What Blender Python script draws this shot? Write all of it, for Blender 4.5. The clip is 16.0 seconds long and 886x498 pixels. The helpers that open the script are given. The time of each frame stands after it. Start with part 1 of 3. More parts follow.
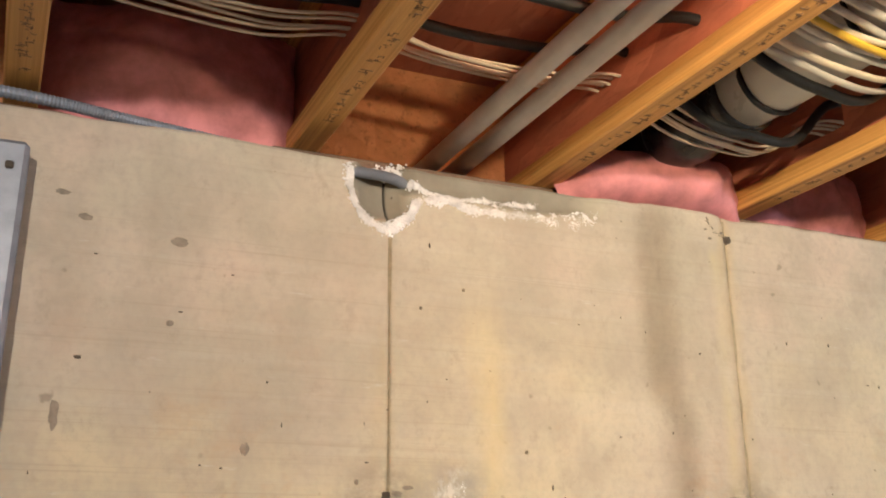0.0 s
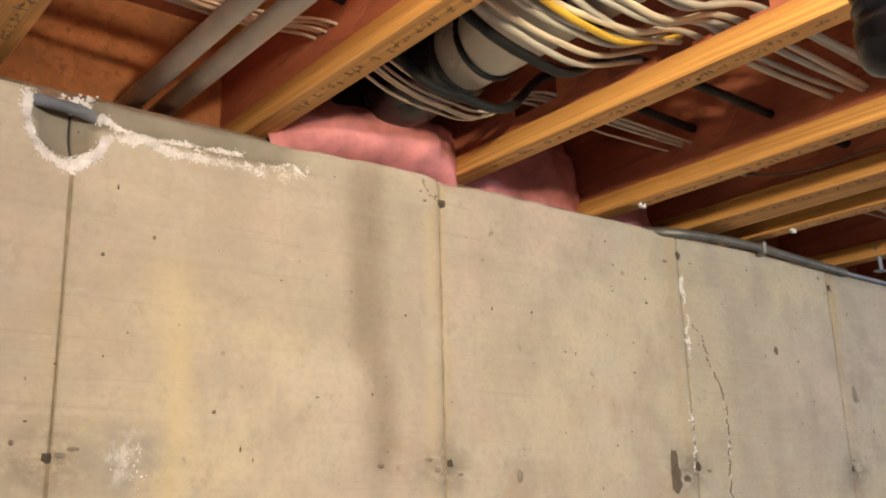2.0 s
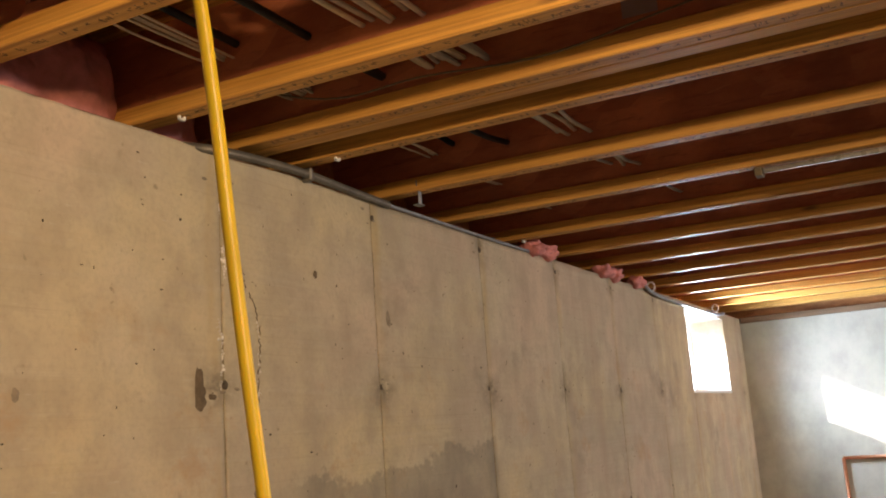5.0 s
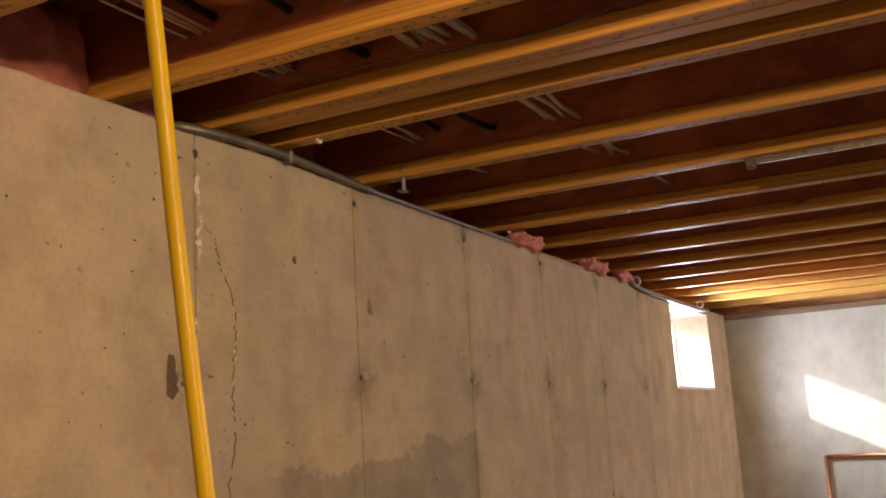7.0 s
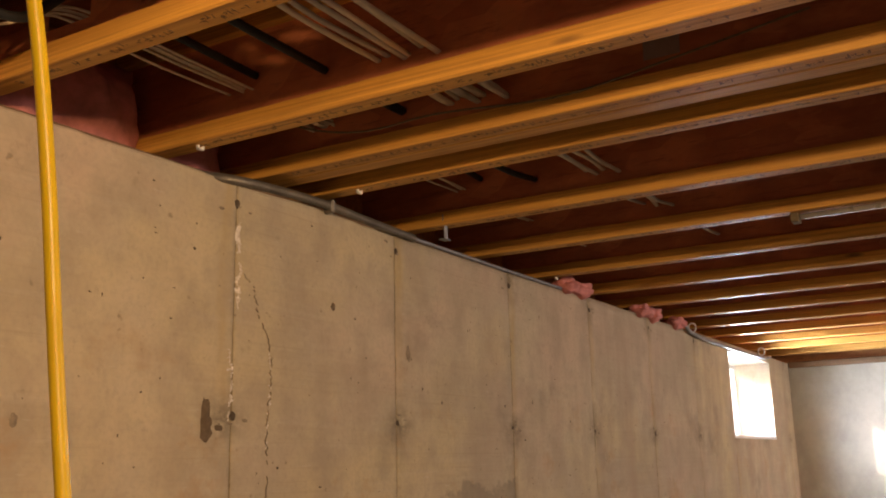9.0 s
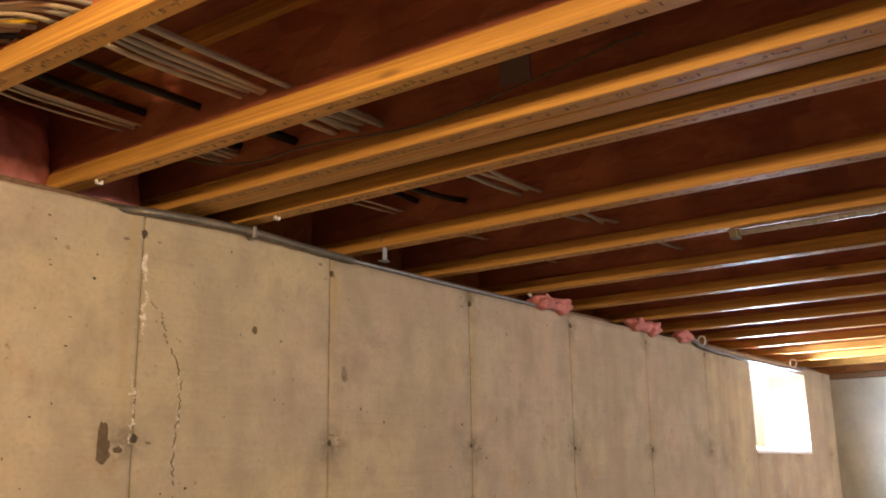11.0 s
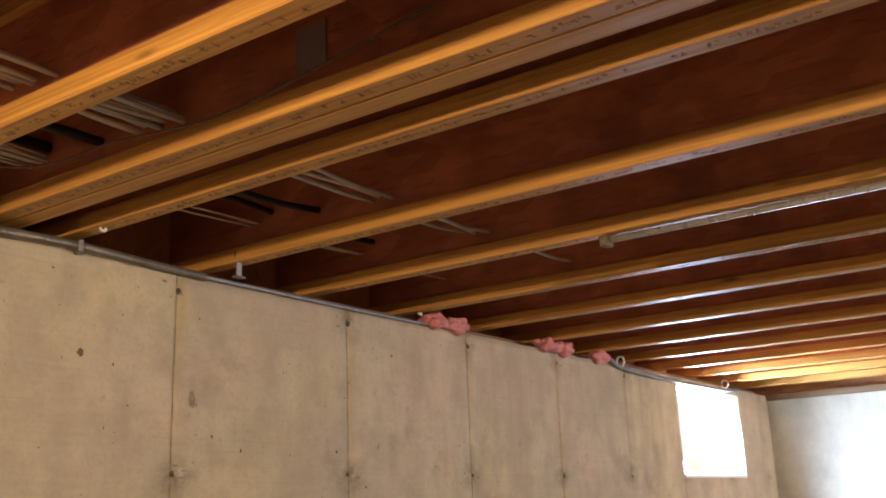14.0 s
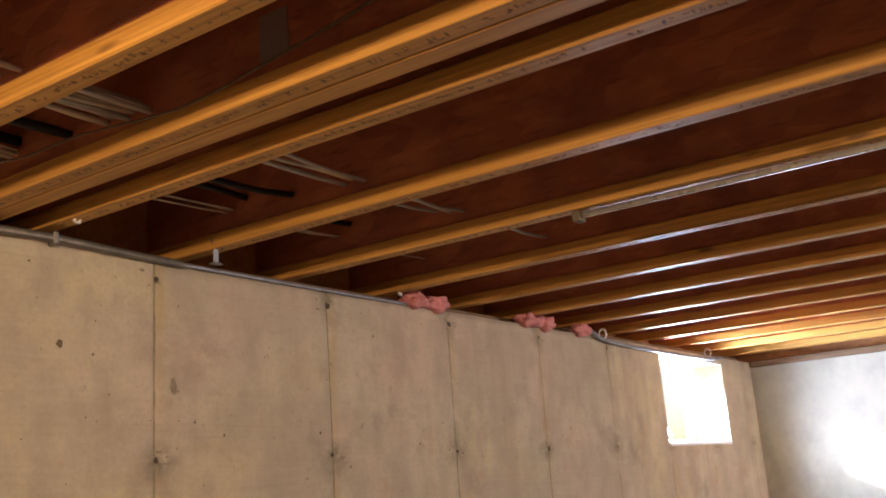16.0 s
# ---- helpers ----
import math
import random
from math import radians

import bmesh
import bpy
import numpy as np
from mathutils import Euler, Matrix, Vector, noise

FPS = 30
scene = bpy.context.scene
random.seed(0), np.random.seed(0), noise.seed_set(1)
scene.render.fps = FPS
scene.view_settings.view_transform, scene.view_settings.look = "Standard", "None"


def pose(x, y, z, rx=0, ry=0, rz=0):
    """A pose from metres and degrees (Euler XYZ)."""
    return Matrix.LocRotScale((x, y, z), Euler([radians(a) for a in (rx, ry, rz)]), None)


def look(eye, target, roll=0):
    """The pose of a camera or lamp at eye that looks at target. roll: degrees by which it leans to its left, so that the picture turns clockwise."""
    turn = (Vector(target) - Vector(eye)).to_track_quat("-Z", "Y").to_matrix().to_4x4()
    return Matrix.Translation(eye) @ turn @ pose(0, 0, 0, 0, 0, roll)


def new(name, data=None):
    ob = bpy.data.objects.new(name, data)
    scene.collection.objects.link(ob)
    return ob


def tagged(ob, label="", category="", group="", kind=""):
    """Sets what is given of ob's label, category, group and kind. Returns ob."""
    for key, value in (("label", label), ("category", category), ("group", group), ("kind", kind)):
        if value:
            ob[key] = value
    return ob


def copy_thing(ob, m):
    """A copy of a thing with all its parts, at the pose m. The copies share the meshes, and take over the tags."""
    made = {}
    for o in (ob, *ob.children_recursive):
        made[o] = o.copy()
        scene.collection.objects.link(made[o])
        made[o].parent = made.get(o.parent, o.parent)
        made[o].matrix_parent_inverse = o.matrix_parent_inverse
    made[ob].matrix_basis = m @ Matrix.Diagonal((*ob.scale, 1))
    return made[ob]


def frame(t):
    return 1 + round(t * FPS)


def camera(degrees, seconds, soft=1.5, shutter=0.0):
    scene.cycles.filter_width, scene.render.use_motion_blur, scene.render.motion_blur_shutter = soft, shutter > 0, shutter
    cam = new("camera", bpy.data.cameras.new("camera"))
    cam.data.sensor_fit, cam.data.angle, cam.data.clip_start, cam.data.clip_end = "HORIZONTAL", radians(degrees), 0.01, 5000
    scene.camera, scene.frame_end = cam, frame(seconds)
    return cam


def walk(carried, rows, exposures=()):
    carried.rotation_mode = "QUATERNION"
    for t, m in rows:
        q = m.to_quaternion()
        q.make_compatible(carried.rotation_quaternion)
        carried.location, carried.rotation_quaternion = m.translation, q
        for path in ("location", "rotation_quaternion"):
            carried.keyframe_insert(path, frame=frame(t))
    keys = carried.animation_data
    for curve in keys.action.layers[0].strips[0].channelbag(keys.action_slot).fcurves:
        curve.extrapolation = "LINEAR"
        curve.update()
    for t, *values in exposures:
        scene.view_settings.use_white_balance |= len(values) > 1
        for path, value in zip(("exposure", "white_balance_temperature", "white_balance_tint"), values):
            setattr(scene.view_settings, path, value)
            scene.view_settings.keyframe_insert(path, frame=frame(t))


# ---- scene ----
cam = camera(49.9, 16.0, 1.9)
PATH = [
    (0, (-1.054, -1.232, 1.766), (-0.3, 0.514, 2.383), -0.5),
    (0.5, (-1.029, -1.227, 1.764), (-0.156, 0.462, 2.383), -0.8),
    (1, (-1.002, -1.225, 1.767), (-0.021, 0.413, 2.365), -1.0),
    (1.5, (-0.974, -1.222, 1.767), (0.112, 0.358, 2.336), -1.3),
    (2, (-0.946, -1.224, 1.764), (0.239, 0.294, 2.305), -1.6),
    (2.5, (-0.918, -1.241, 1.762), (0.373, 0.2, 2.269), -1.8),
    (3, (-0.892, -1.244, 1.742), (0.525, 0.077, 2.239), -2.6),
    (3.5, (-0.861, -1.259, 1.755), (0.679, -0.065, 2.203), -2.9),
    (4, (-0.84, -1.28, 1.745), (0.802, -0.216, 2.161), -3.7),
    (4.5, (-0.834, -1.305, 1.729), (0.876, -0.343, 2.116), -4.6),
    (7, (-0.765, -1.269, 1.716), (0.98, -0.364, 2.082), -3.4),
    (7.5, (-0.768, -1.332, 1.717), (0.942, -0.362, 2.088), -1.4),
    (8, (-0.784, -1.275, 1.743), (0.912, -0.294, 2.142), -1.2),
    (10.5, (-0.628, -1.645, 1.75), (0.944, -0.504, 2.227), -1.0),
    (11, (-0.556, -1.721, 1.768), (0.99, -0.538, 2.225), -0.9),
    (11.5, (-0.481, -1.764, 1.732), (1.04, -0.557, 2.213), -1.8),
    (12, (-0.405, -1.826, 1.743), (1.081, -0.579, 2.229), -1.3),
    (12.5, (-0.319, -1.846, 1.738), (1.155, -0.594, 2.248), -1.2),
    (13, (-0.274, -1.834, 1.754), (1.224, -0.614, 2.271), -1.2),
    (13.5, (-0.253, -1.839, 1.753), (1.277, -0.662, 2.277), -1.7),
    (14, (-0.25, -1.851, 1.751), (1.317, -0.723, 2.271), -2.2),
    (14.5, (-0.258, -1.867, 1.747), (1.344, -0.787, 2.262), -2.4),
    (15, (-0.279, -1.909, 1.728), (1.35, -0.869, 2.242), -2.9),
    (15.5, (-0.278, -1.911, 1.741), (1.362, -0.878, 2.234), -3.2),
    (16, (-0.249, -1.89, 1.75), (1.342, -0.773, 2.223), -4.2),
]
walk(cam, [(t, look(eye, target, roll)) for t, eye, target, roll in PATH],
     [(0, 1.70, 4950, 10), (1.5, 1.76, 4900, 9), (2.5, 1.36, 4950, 11), (3, 1.42, 4900, 11), (3.7, 0.95, 6300, 13), (4.5, 0.9, 6500, 15), (7, 0.55, 7600, 29), (8, 0.42, 8000, 31), (10.5, 1.05, 6750, 21), (12, 1.02, 6650, 21), (13, 1.2, 6350, 19), (15, 1.14, 6250, 21), (16, 1.04, 6550, 25)])

# ---- world and light ----
world = bpy.data.worlds.new("sky")
scene.world = world
world.use_nodes = True
wn = world.node_tree.nodes
sky = wn.new("ShaderNodeTexSky")
sky.sky_type, sky.sun_disc = "NISHITA", False
SUN_WAY = Vector((0.95, -0.85, -0.42)).normalized()
sky.sun_elevation = math.asin(-SUN_WAY.z)
sky.sun_rotation = math.atan2(-SUN_WAY.x, -SUN_WAY.y)
world.node_tree.links.new(sky.outputs[0], wn["Background"].inputs[0])
wn["Background"].inputs[1].default_value = 0.15

sun = new("sun", bpy.data.lights.new("sun", "SUN"))
sun.data.energy, sun.data.angle, sun.data.color = 5.0, radians(1.2), (1, 0.97, 0.94)
sun.matrix_world = look(Vector((5.6, -0.8, 1.7)) - SUN_WAY * 8, (5.6, -0.8, 1.7))

BULB, FOOT_Z = Vector((-0.563, -1.05, 2.268)), 1.945
bulb_light = new("work_lamp_light", bpy.data.lights.new("work_lamp_light", "POINT"))
bulb_light.data.energy, bulb_light.data.shadow_soft_size, bulb_light.data.color = 19, 0.022, (1, 0.70, 0.33)
bulb_light.location = BULB

ROOM_BULB = Vector((-1.80, -4.0, 2.258))
room_light = new("room_bulb_light", bpy.data.lights.new("room_bulb_light", "POINT"))
room_light.data.energy, room_light.data.shadow_soft_size, room_light.data.color = 146, 0.06, (1, 0.80, 0.54)
room_light.location = ROOM_BULB

WX0, WX1, WZ0, WZ1 = 4.25, 5.12, 1.85, 2.285
opening = new("window_area_light", bpy.data.lights.new("window_area_light", "AREA"))
opening.data.shape, opening.data.size, opening.data.size_y = "RECTANGLE", WX1 - WX0 - 0.08, WZ1 - WZ0 - 0.08
opening.data.energy, opening.data.color = 54, (0.62, 0.81, 1.0)
opening.matrix_world = look(((WX0 + WX1) / 2, 0.20, (WZ0 + WZ1) / 2), ((WX0 + WX1) / 2 - 0.8, -2, (WZ0 + WZ1) / 2 - 1.0))

# added fill lamp in an unseen south opening, brightens far joists and wall
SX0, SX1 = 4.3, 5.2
far_fill = new("window_area_light", bpy.data.lights.new("window_area_light", "AREA"))
far_fill.data.shape, far_fill.data.size, far_fill.data.size_y = "RECTANGLE", SX1 - SX0 - 0.08, WZ1 - WZ0 - 0.08
far_fill.data.energy, far_fill.data.color = 80, (1.0, 0.95, 0.88)
far_fill.matrix_world = look(((SX0 + SX1) / 2, -5.75, (WZ0 + WZ1) / 2), ((SX0 + SX1) / 2 + 0.8, -2, (WZ0 + WZ1) / 2 - 0.2))


# ---- material tools ----
class Nodes:
    """A short way to write node trees."""

    def __init__(self, name, rough=0.7, metal=0.0):
        self.m = bpy.data.materials.new(name)
        self.m.use_nodes = True
        self.t = self.m.node_tree
        self.b = self.t.nodes["Principled BSDF"]
        self.b.inputs["Roughness"].default_value = rough
        self.b.inputs["Metallic"].default_value = metal
        self.co = self.t.nodes.new("ShaderNodeTexCoord").outputs["Object"]

    def put(self, socket, value):
        if hasattr(value, "is_linked"):
            self.t.links.new(value, socket)
        elif isinstance(value, (tuple, list)):
            socket.default_value = (*value, 1) if len(socket.default_value) == 4 and len(value) == 3 else value
        else:
            socket.default_value = value

    def scaled(self, s, offset=(0, 0, 0)):
        n = self.t.nodes.new("ShaderNodeMapping")
        self.put(n.inputs["Vector"], self.co)
        n.inputs["Scale"].default_value, n.inputs["Location"].default_value = s, offset
        return n.outputs[0]

    def noise(self, scale=(1, 1, 1), detail=4, rough=0.55, offset=(0, 0, 0), distort=0.0):
        n = self.t.nodes.new("ShaderNodeTexNoise")
        self.put(n.inputs["Vector"], self.scaled(scale, offset))
        n.inputs["Scale"].default_value, n.inputs["Detail"].default_value = 1, detail
        n.inputs["Roughness"].default_value, n.inputs["Distortion"].default_value = rough, distort
        return n.outputs[0]

    def voronoi(self, scale, output="Distance"):
        n = self.t.nodes.new("ShaderNodeTexVoronoi")
        self.put(n.inputs["Vector"], self.scaled(scale))
        n.inputs["Scale"].default_value = 1
        return n.outputs[output]

    def ramp(self, value, lo, hi, a=0.0, b=1.0):
        n = self.t.nodes.new("ShaderNodeMapRange")
        for i, v in enumerate((value, lo, hi, a, b)):
            self.put(n.inputs[i], v)
        return n.outputs[0]

    def math(self, op, a, b=0.0):
        n = self.t.nodes.new("ShaderNodeMath")
        n.operation = op
        self.put(n.inputs[0], a)
        self.put(n.inputs[1], b)
        return n.outputs[0]

    def mix(self, f, a, b):
        n = self.t.nodes.new("ShaderNodeMix")
        n.data_type = "RGBA"
        self.put(n.inputs[0], f)
        self.put(n.inputs[6], a)
        self.put(n.inputs[7], b)
        return n.outputs[2]

    def axes(self):
        n = self.t.nodes.new("ShaderNodeSeparateXYZ")
        self.put(n.inputs[0], self.co)
        return n.outputs

    def done(self, color, height=None, strength=0.3, distance=0.002, rough=None):
        self.put(self.b.inputs["Base Color"], color)
        if rough is not None:
            self.put(self.b.inputs["Roughness"], rough)
        if height is not None:
            n = self.t.nodes.new("ShaderNodeBump")
            n.inputs["Strength"].default_value, n.inputs["Distance"].default_value = strength, distance
            self.put(n.inputs["Height"], height)
            self.put(self.b.inputs["Normal"], n.outputs[0])
        return self.m


def concrete(name, stains=True):
    k = Nodes(name, 0.85)
    big, mid, fine = k.noise((1.6, 1.6, 2.2), 5), k.noise((9, 9, 7), 5, 0.6), k.noise((90, 90, 90), 4)
    boards = k.noise((3, 3, 45), 4, 0.6, (3, 1, 5))
    c = k.mix(k.ramp(big, 0.38, 0.64), (0.49, 0.422, 0.30), (0.375, 0.315, 0.225))
    hue = k.noise((1.1, 1.1, 1.5), 4, 0.6, (5, 9, 4))
    c = k.mix(k.ramp(hue, 0.38, 0.50, 0.8, 0), c, (0.50, 0.385, 0.285))
    c = k.mix(k.ramp(hue, 0.50, 0.62, 0, 0.75), c, (0.52, 0.435, 0.255))
    c = k.mix(k.ramp(mid, 0.42, 0.66, 0, 0.7), c, (0.34, 0.285, 0.205))
    c = k.mix(k.ramp(boards, 0.52, 0.8, 0, 0.25), c, (0.53, 0.475, 0.375))
    c = k.mix(k.ramp(fine, 0.45, 0.8, 0, 0.35), c, (0.27, 0.24, 0.19))
    spots = k.noise((38, 38, 34), 2, 0.5, (7, 3, 2))
    rare = k.math("GREATER_THAN", k.noise((2.7, 2.7, 2.7), 1, 0.5, (9, 2, 1)), 0.47)
    spots = k.math("MULTIPLY", k.ramp(spots, 0.70, 0.76), rare)
    c = k.mix(k.math("MULTIPLY", spots, 0.55), c, (0.16, 0.13, 0.085))
    if not stains:
        c = k.mix(0.75, c, k.mix(k.ramp(mid, 0.35, 0.7), (0.40, 0.415, 0.37), (0.30, 0.315, 0.28)))
    if stains:
        x, y, z = k.axes()
        # rusty runs beside the form joints
        wob = k.ramp(k.noise((6, 6, 3), 4, 0.6, (2, 7, 1)), 0.3, 0.7, -0.02, 0.02)
        cell = k.math("SUBTRACT", k.math("FRACT", k.math("ADD", k.math("DIVIDE", k.math("ADD", x, wob), 0.61), 0.5)), 0.5)
        near = k.ramp(k.math("ABSOLUTE", cell), 0.0, 0.045, 1, 0)
        run = k.math("MULTIPLY", near, k.ramp(k.noise((8, 8, 1.5), 4, 0.6, (4, 4, 4)), 0.42, 0.62))
        c = k.mix(k.math("MULTIPLY", run, 0.55), c, (0.40, 0.28, 0.10))
        true_cell = k.math("SUBTRACT", k.math("FRACT", k.math("ADD", k.math("DIVIDE", x, 0.61), 0.5)), 0.5)
        # dark smudges round the tie holes
        halo = k.math("MULTIPLY", k.ramp(k.math("ABSOLUTE", true_cell), 0.0, 0.13, 1, 0), k.ramp(k.math("ABSOLUTE", k.math("SUBTRACT", z, 1.84)), 0.0, 0.06, 1, 0))
        halo = k.math("MULTIPLY", halo, k.ramp(k.noise((22, 22, 30), 5, 0.7, (3, 3, 9)), 0.37, 0.56))
        c = k.mix(k.math("MULTIPLY", halo, 0.95), c, (0.13, 0.11, 0.075))
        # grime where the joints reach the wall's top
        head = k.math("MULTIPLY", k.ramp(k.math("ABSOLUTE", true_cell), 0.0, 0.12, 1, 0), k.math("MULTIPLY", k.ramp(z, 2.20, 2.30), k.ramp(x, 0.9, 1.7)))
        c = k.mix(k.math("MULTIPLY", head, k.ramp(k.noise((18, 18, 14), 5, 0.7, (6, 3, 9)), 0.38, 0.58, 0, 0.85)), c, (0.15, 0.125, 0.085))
        # scattered smears and pale scuffs
        smear = k.ramp(k.noise((13, 13, 9), 5, 0.7, (8, 8, 2)), 0.62, 0.72, 0, 0.5)
        c = k.mix(smear, c, (0.24, 0.20, 0.14))
        scuff = k.ramp(k.noise((10, 10, 60), 4, 0.7, (1, 6, 2)), 0.64, 0.74, 0, 0.4)
        c = k.mix(scuff, c, (0.58, 0.53, 0.45))
        # faint level lines left by the form boards, and rust-brown blooms low down
        lines = k.ramp(k.noise((1.2, 1.2, 150), 5, 0.75, (2, 8, 3), 0.4), 0.53, 0.66, 0, 0.40)
        c = k.mix(k.math("MULTIPLY", lines, k.ramp(big, 0.40, 0.56)), c, (0.29, 0.24, 0.165))
        bloom = k.math("MULTIPLY", k.ramp(k.noise((4.5, 4.5, 5.5), 5, 0.72, (7, 4, 5)), 0.56, 0.70, 0, 0.55), k.ramp(z, 2.15, 1.75))
        c = k.mix(bloom, c, (0.37, 0.215, 0.095))
        dust = k.ramp(k.noise((26, 26, 20), 6, 0.8, (4, 9, 9)), 0.56, 0.70, 0, 0.42)
        c = k.mix(dust, c, (0.25, 0.21, 0.15))
        # yellow mineral run
        wide = k.ramp(k.math("ABSOLUTE", k.math("SUBTRACT", k.math("ADD", x, wob), -0.455)), 0.0, 0.034, 1, 0)
        low = k.ramp(z, 2.16, 2.0)
        c = k.mix(k.math("MULTIPLY", k.math("MULTIPLY", wide, low), k.ramp(mid, 0.3, 0.6, 0.15, 0.45)), c, (0.60, 0.46, 0.18))
        # second yellow run, beside a form joint
        wide = k.ramp(k.math("ABSOLUTE", k.math("SUBTRACT", k.math("ADD", x, k.math("MULTIPLY", wob, 0.7)), -0.020)), 0.0, 0.018, 1, 0)
        low = k.math("MULTIPLY", k.ramp(z, 2.265, 2.245), k.ramp(z, 1.62, 1.9))
        c = k.mix(k.math("MULTIPLY", k.math("MULTIPLY", wide, low), k.ramp(mid, 0.35, 0.65, 0.0, 0.34)), c, (0.56, 0.45, 0.20))
        # grey bloom with a pale heart beside the first joint
        far = k.math("ADD", k.math("POWER", k.math("DIVIDE", k.math("ADD", x, 0.505), 0.075), 2.0), k.math("POWER", k.math("DIVIDE", k.math("SUBTRACT", z, 1.845), 0.065), 2.0))
        c = k.mix(k.math("MULTIPLY", k.ramp(far, 0.2, 1.0, 0.8, 0), k.ramp(k.noise((16, 16, 16), 5, 0.7, (2, 2, 6)), 0.38, 0.6)), c, (0.27, 0.25, 0.20))
        c = k.mix(k.math("MULTIPLY", k.ramp(far, 0.0, 0.45, 1, 0), k.ramp(k.noise((30, 30, 22), 5, 0.75, (5, 2, 6)), 0.50, 0.62)), c, (0.56, 0.52, 0.44))
        # darker grey-brown in the hollow and along its lip
        lip_mask = k.math("MULTIPLY", k.math("MULTIPLY", k.ramp(x, -0.672, -0.655), k.ramp(x, -0.24, -0.30)), k.ramp(k.math("ADD", z, k.ramp(mid, 0.3, 0.7, -0.006, 0.006)), 2.277, 2.287))
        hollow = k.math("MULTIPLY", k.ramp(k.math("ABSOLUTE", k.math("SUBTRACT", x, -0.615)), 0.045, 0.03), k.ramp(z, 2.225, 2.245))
        c = k.mix(k.math("MULTIPLY", k.math("MAXIMUM", lip_mask, hollow), 0.92), c, k.mix(k.ramp(mid, 0.35, 0.65), (0.24, 0.21, 0.15), (0.15, 0.128, 0.085)))
        # tide mark of old damp low on the wall
        edge = k.math("ADD", k.math("ADD", z, k.ramp(k.noise((5, 5, 5), 5, 0.7), 0.3, 0.7, -0.06, 0.06)), k.math("MULTIPLY", x, -0.035))
        damp = k.math("MULTIPLY", k.ramp(edge, 1.615, 1.60), k.math("MULTIPLY", k.ramp(x, 0.75, 0.95), k.ramp(x, 1.85, 1.82)))
        c = k.mix(k.math("MULTIPLY", damp, k.ramp(mid, 0.3, 0.65, 0.35, 0.7)), c, (0.16, 0.145, 0.115))
        # brown weathering streaks towards the window
        streak = k.math("MULTIPLY", k.ramp(k.noise((7, 7, 0.7), 5, 0.65, (1, 5, 8)), 0.45, 0.7), k.ramp(x, 0.9, 3.2, 0.12, 0.65))
        c = k.mix(streak, c, (0.34, 0.255, 0.185))
        blot = k.math("MULTIPLY", k.ramp(k.noise((3, 3, 3.5), 5, 0.7, (6, 1, 3)), 0.56, 0.72), k.ramp(x, 0.7, 1.6, 0.0, 0.6))
        c = k.mix(blot, c, (0.19, 0.165, 0.13))
    h = k.math("ADD", k.math("ADD", k.math("MULTIPLY", mid, 0.8), k.math("MULTIPLY", fine, 0.35)), k.math("MULTIPLY", spots, -1.2))
    return k.done(c, h, 0.35, 0.003)


def grained(name, light, dark, lines, rough=0.55, speck=None):
    k = Nodes(name, rough)
    own = k.t.nodes.new("ShaderNodeObjectInfo")
    shift = k.t.nodes.new("ShaderNodeVectorMath")
    shift.operation = "ADD"
    k.put(shift.inputs[0], k.co)
    k.put(shift.inputs[1], k.math("MULTIPLY", own.outputs["Random"], 9.0))
    k.co = shift.outputs[0]
    g = k.noise((85, 1.3, 110), 6, 0.7, (0, 0, 0), 0.8)
    b = k.noise((9, 0.9, 12), 3, 0.5, (5, 2, 8))
    c = k.mix(k.ramp(g, 0.36, 0.64), light, dark)
    c = k.mix(k.ramp(k.noise((160, 4, 200), 3, 0.6, (3, 3, 3)), 0.58, 0.7, 0, 0.5), c, tuple(0.5 * v for v in dark))
    c = k.mix(k.ramp(b, 0.45, 0.7, 0, 0.6), c, lines)
    knots = k.ramp(k.voronoi((14, 3.5, 14)), 0.05, 0.13, 0.8, 0)
    c = k.mix(knots, c, speck or dark)
    return k.done(c, g, 0.35, 0.0015, k.ramp(g, 0.3, 0.7, rough - 0.1, rough + 0.15))


def strand_board(name, light, mid_tone, dark):
    k = Nodes(name, 0.75)
    cells = k.t.nodes.new("ShaderNodeTexVoronoi")
    k.put(cells.inputs["Vector"], k.scaled((26, 9, 26)))
    cells.inputs["Scale"].default_value = 1
    tone = k.t.nodes.new("ShaderNodeSeparateXYZ")
    k.put(tone.inputs[0], cells.outputs["Color"])
    c = k.mix(k.ramp(tone.outputs[0], 0.1, 0.9), light, mid_tone)
    c = k.mix(k.ramp(k.noise((6, 3, 6), 5, 0.7), 0.45, 0.7, 0, 0.8), c, dark)
    c = k.mix(k.ramp(k.noise((70, 9, 70), 4, 0.7, (3, 1, 2)), 0.55, 0.68, 0, 0.65), c, dark)
    return k.done(c, cells.outputs["Distance"], 0.3, 0.002)


def plain(name, color, rough=0.5, metal=0.0, vary=0.25, scale=30, bump=0.0):
    k = Nodes(name, rough, metal)
    n = k.noise((scale, scale, scale), 4, 0.6)
    c = k.mix(k.ramp(n, 0.35, 0.7, 0, 1), color, tuple(v * (1 - vary) for v in color))
    return k.done(c, n if bump else None, bump, 0.002, k.ramp(n, 0.3, 0.7, max(rough - 0.08, 0.05), min(rough + 0.1, 1)))


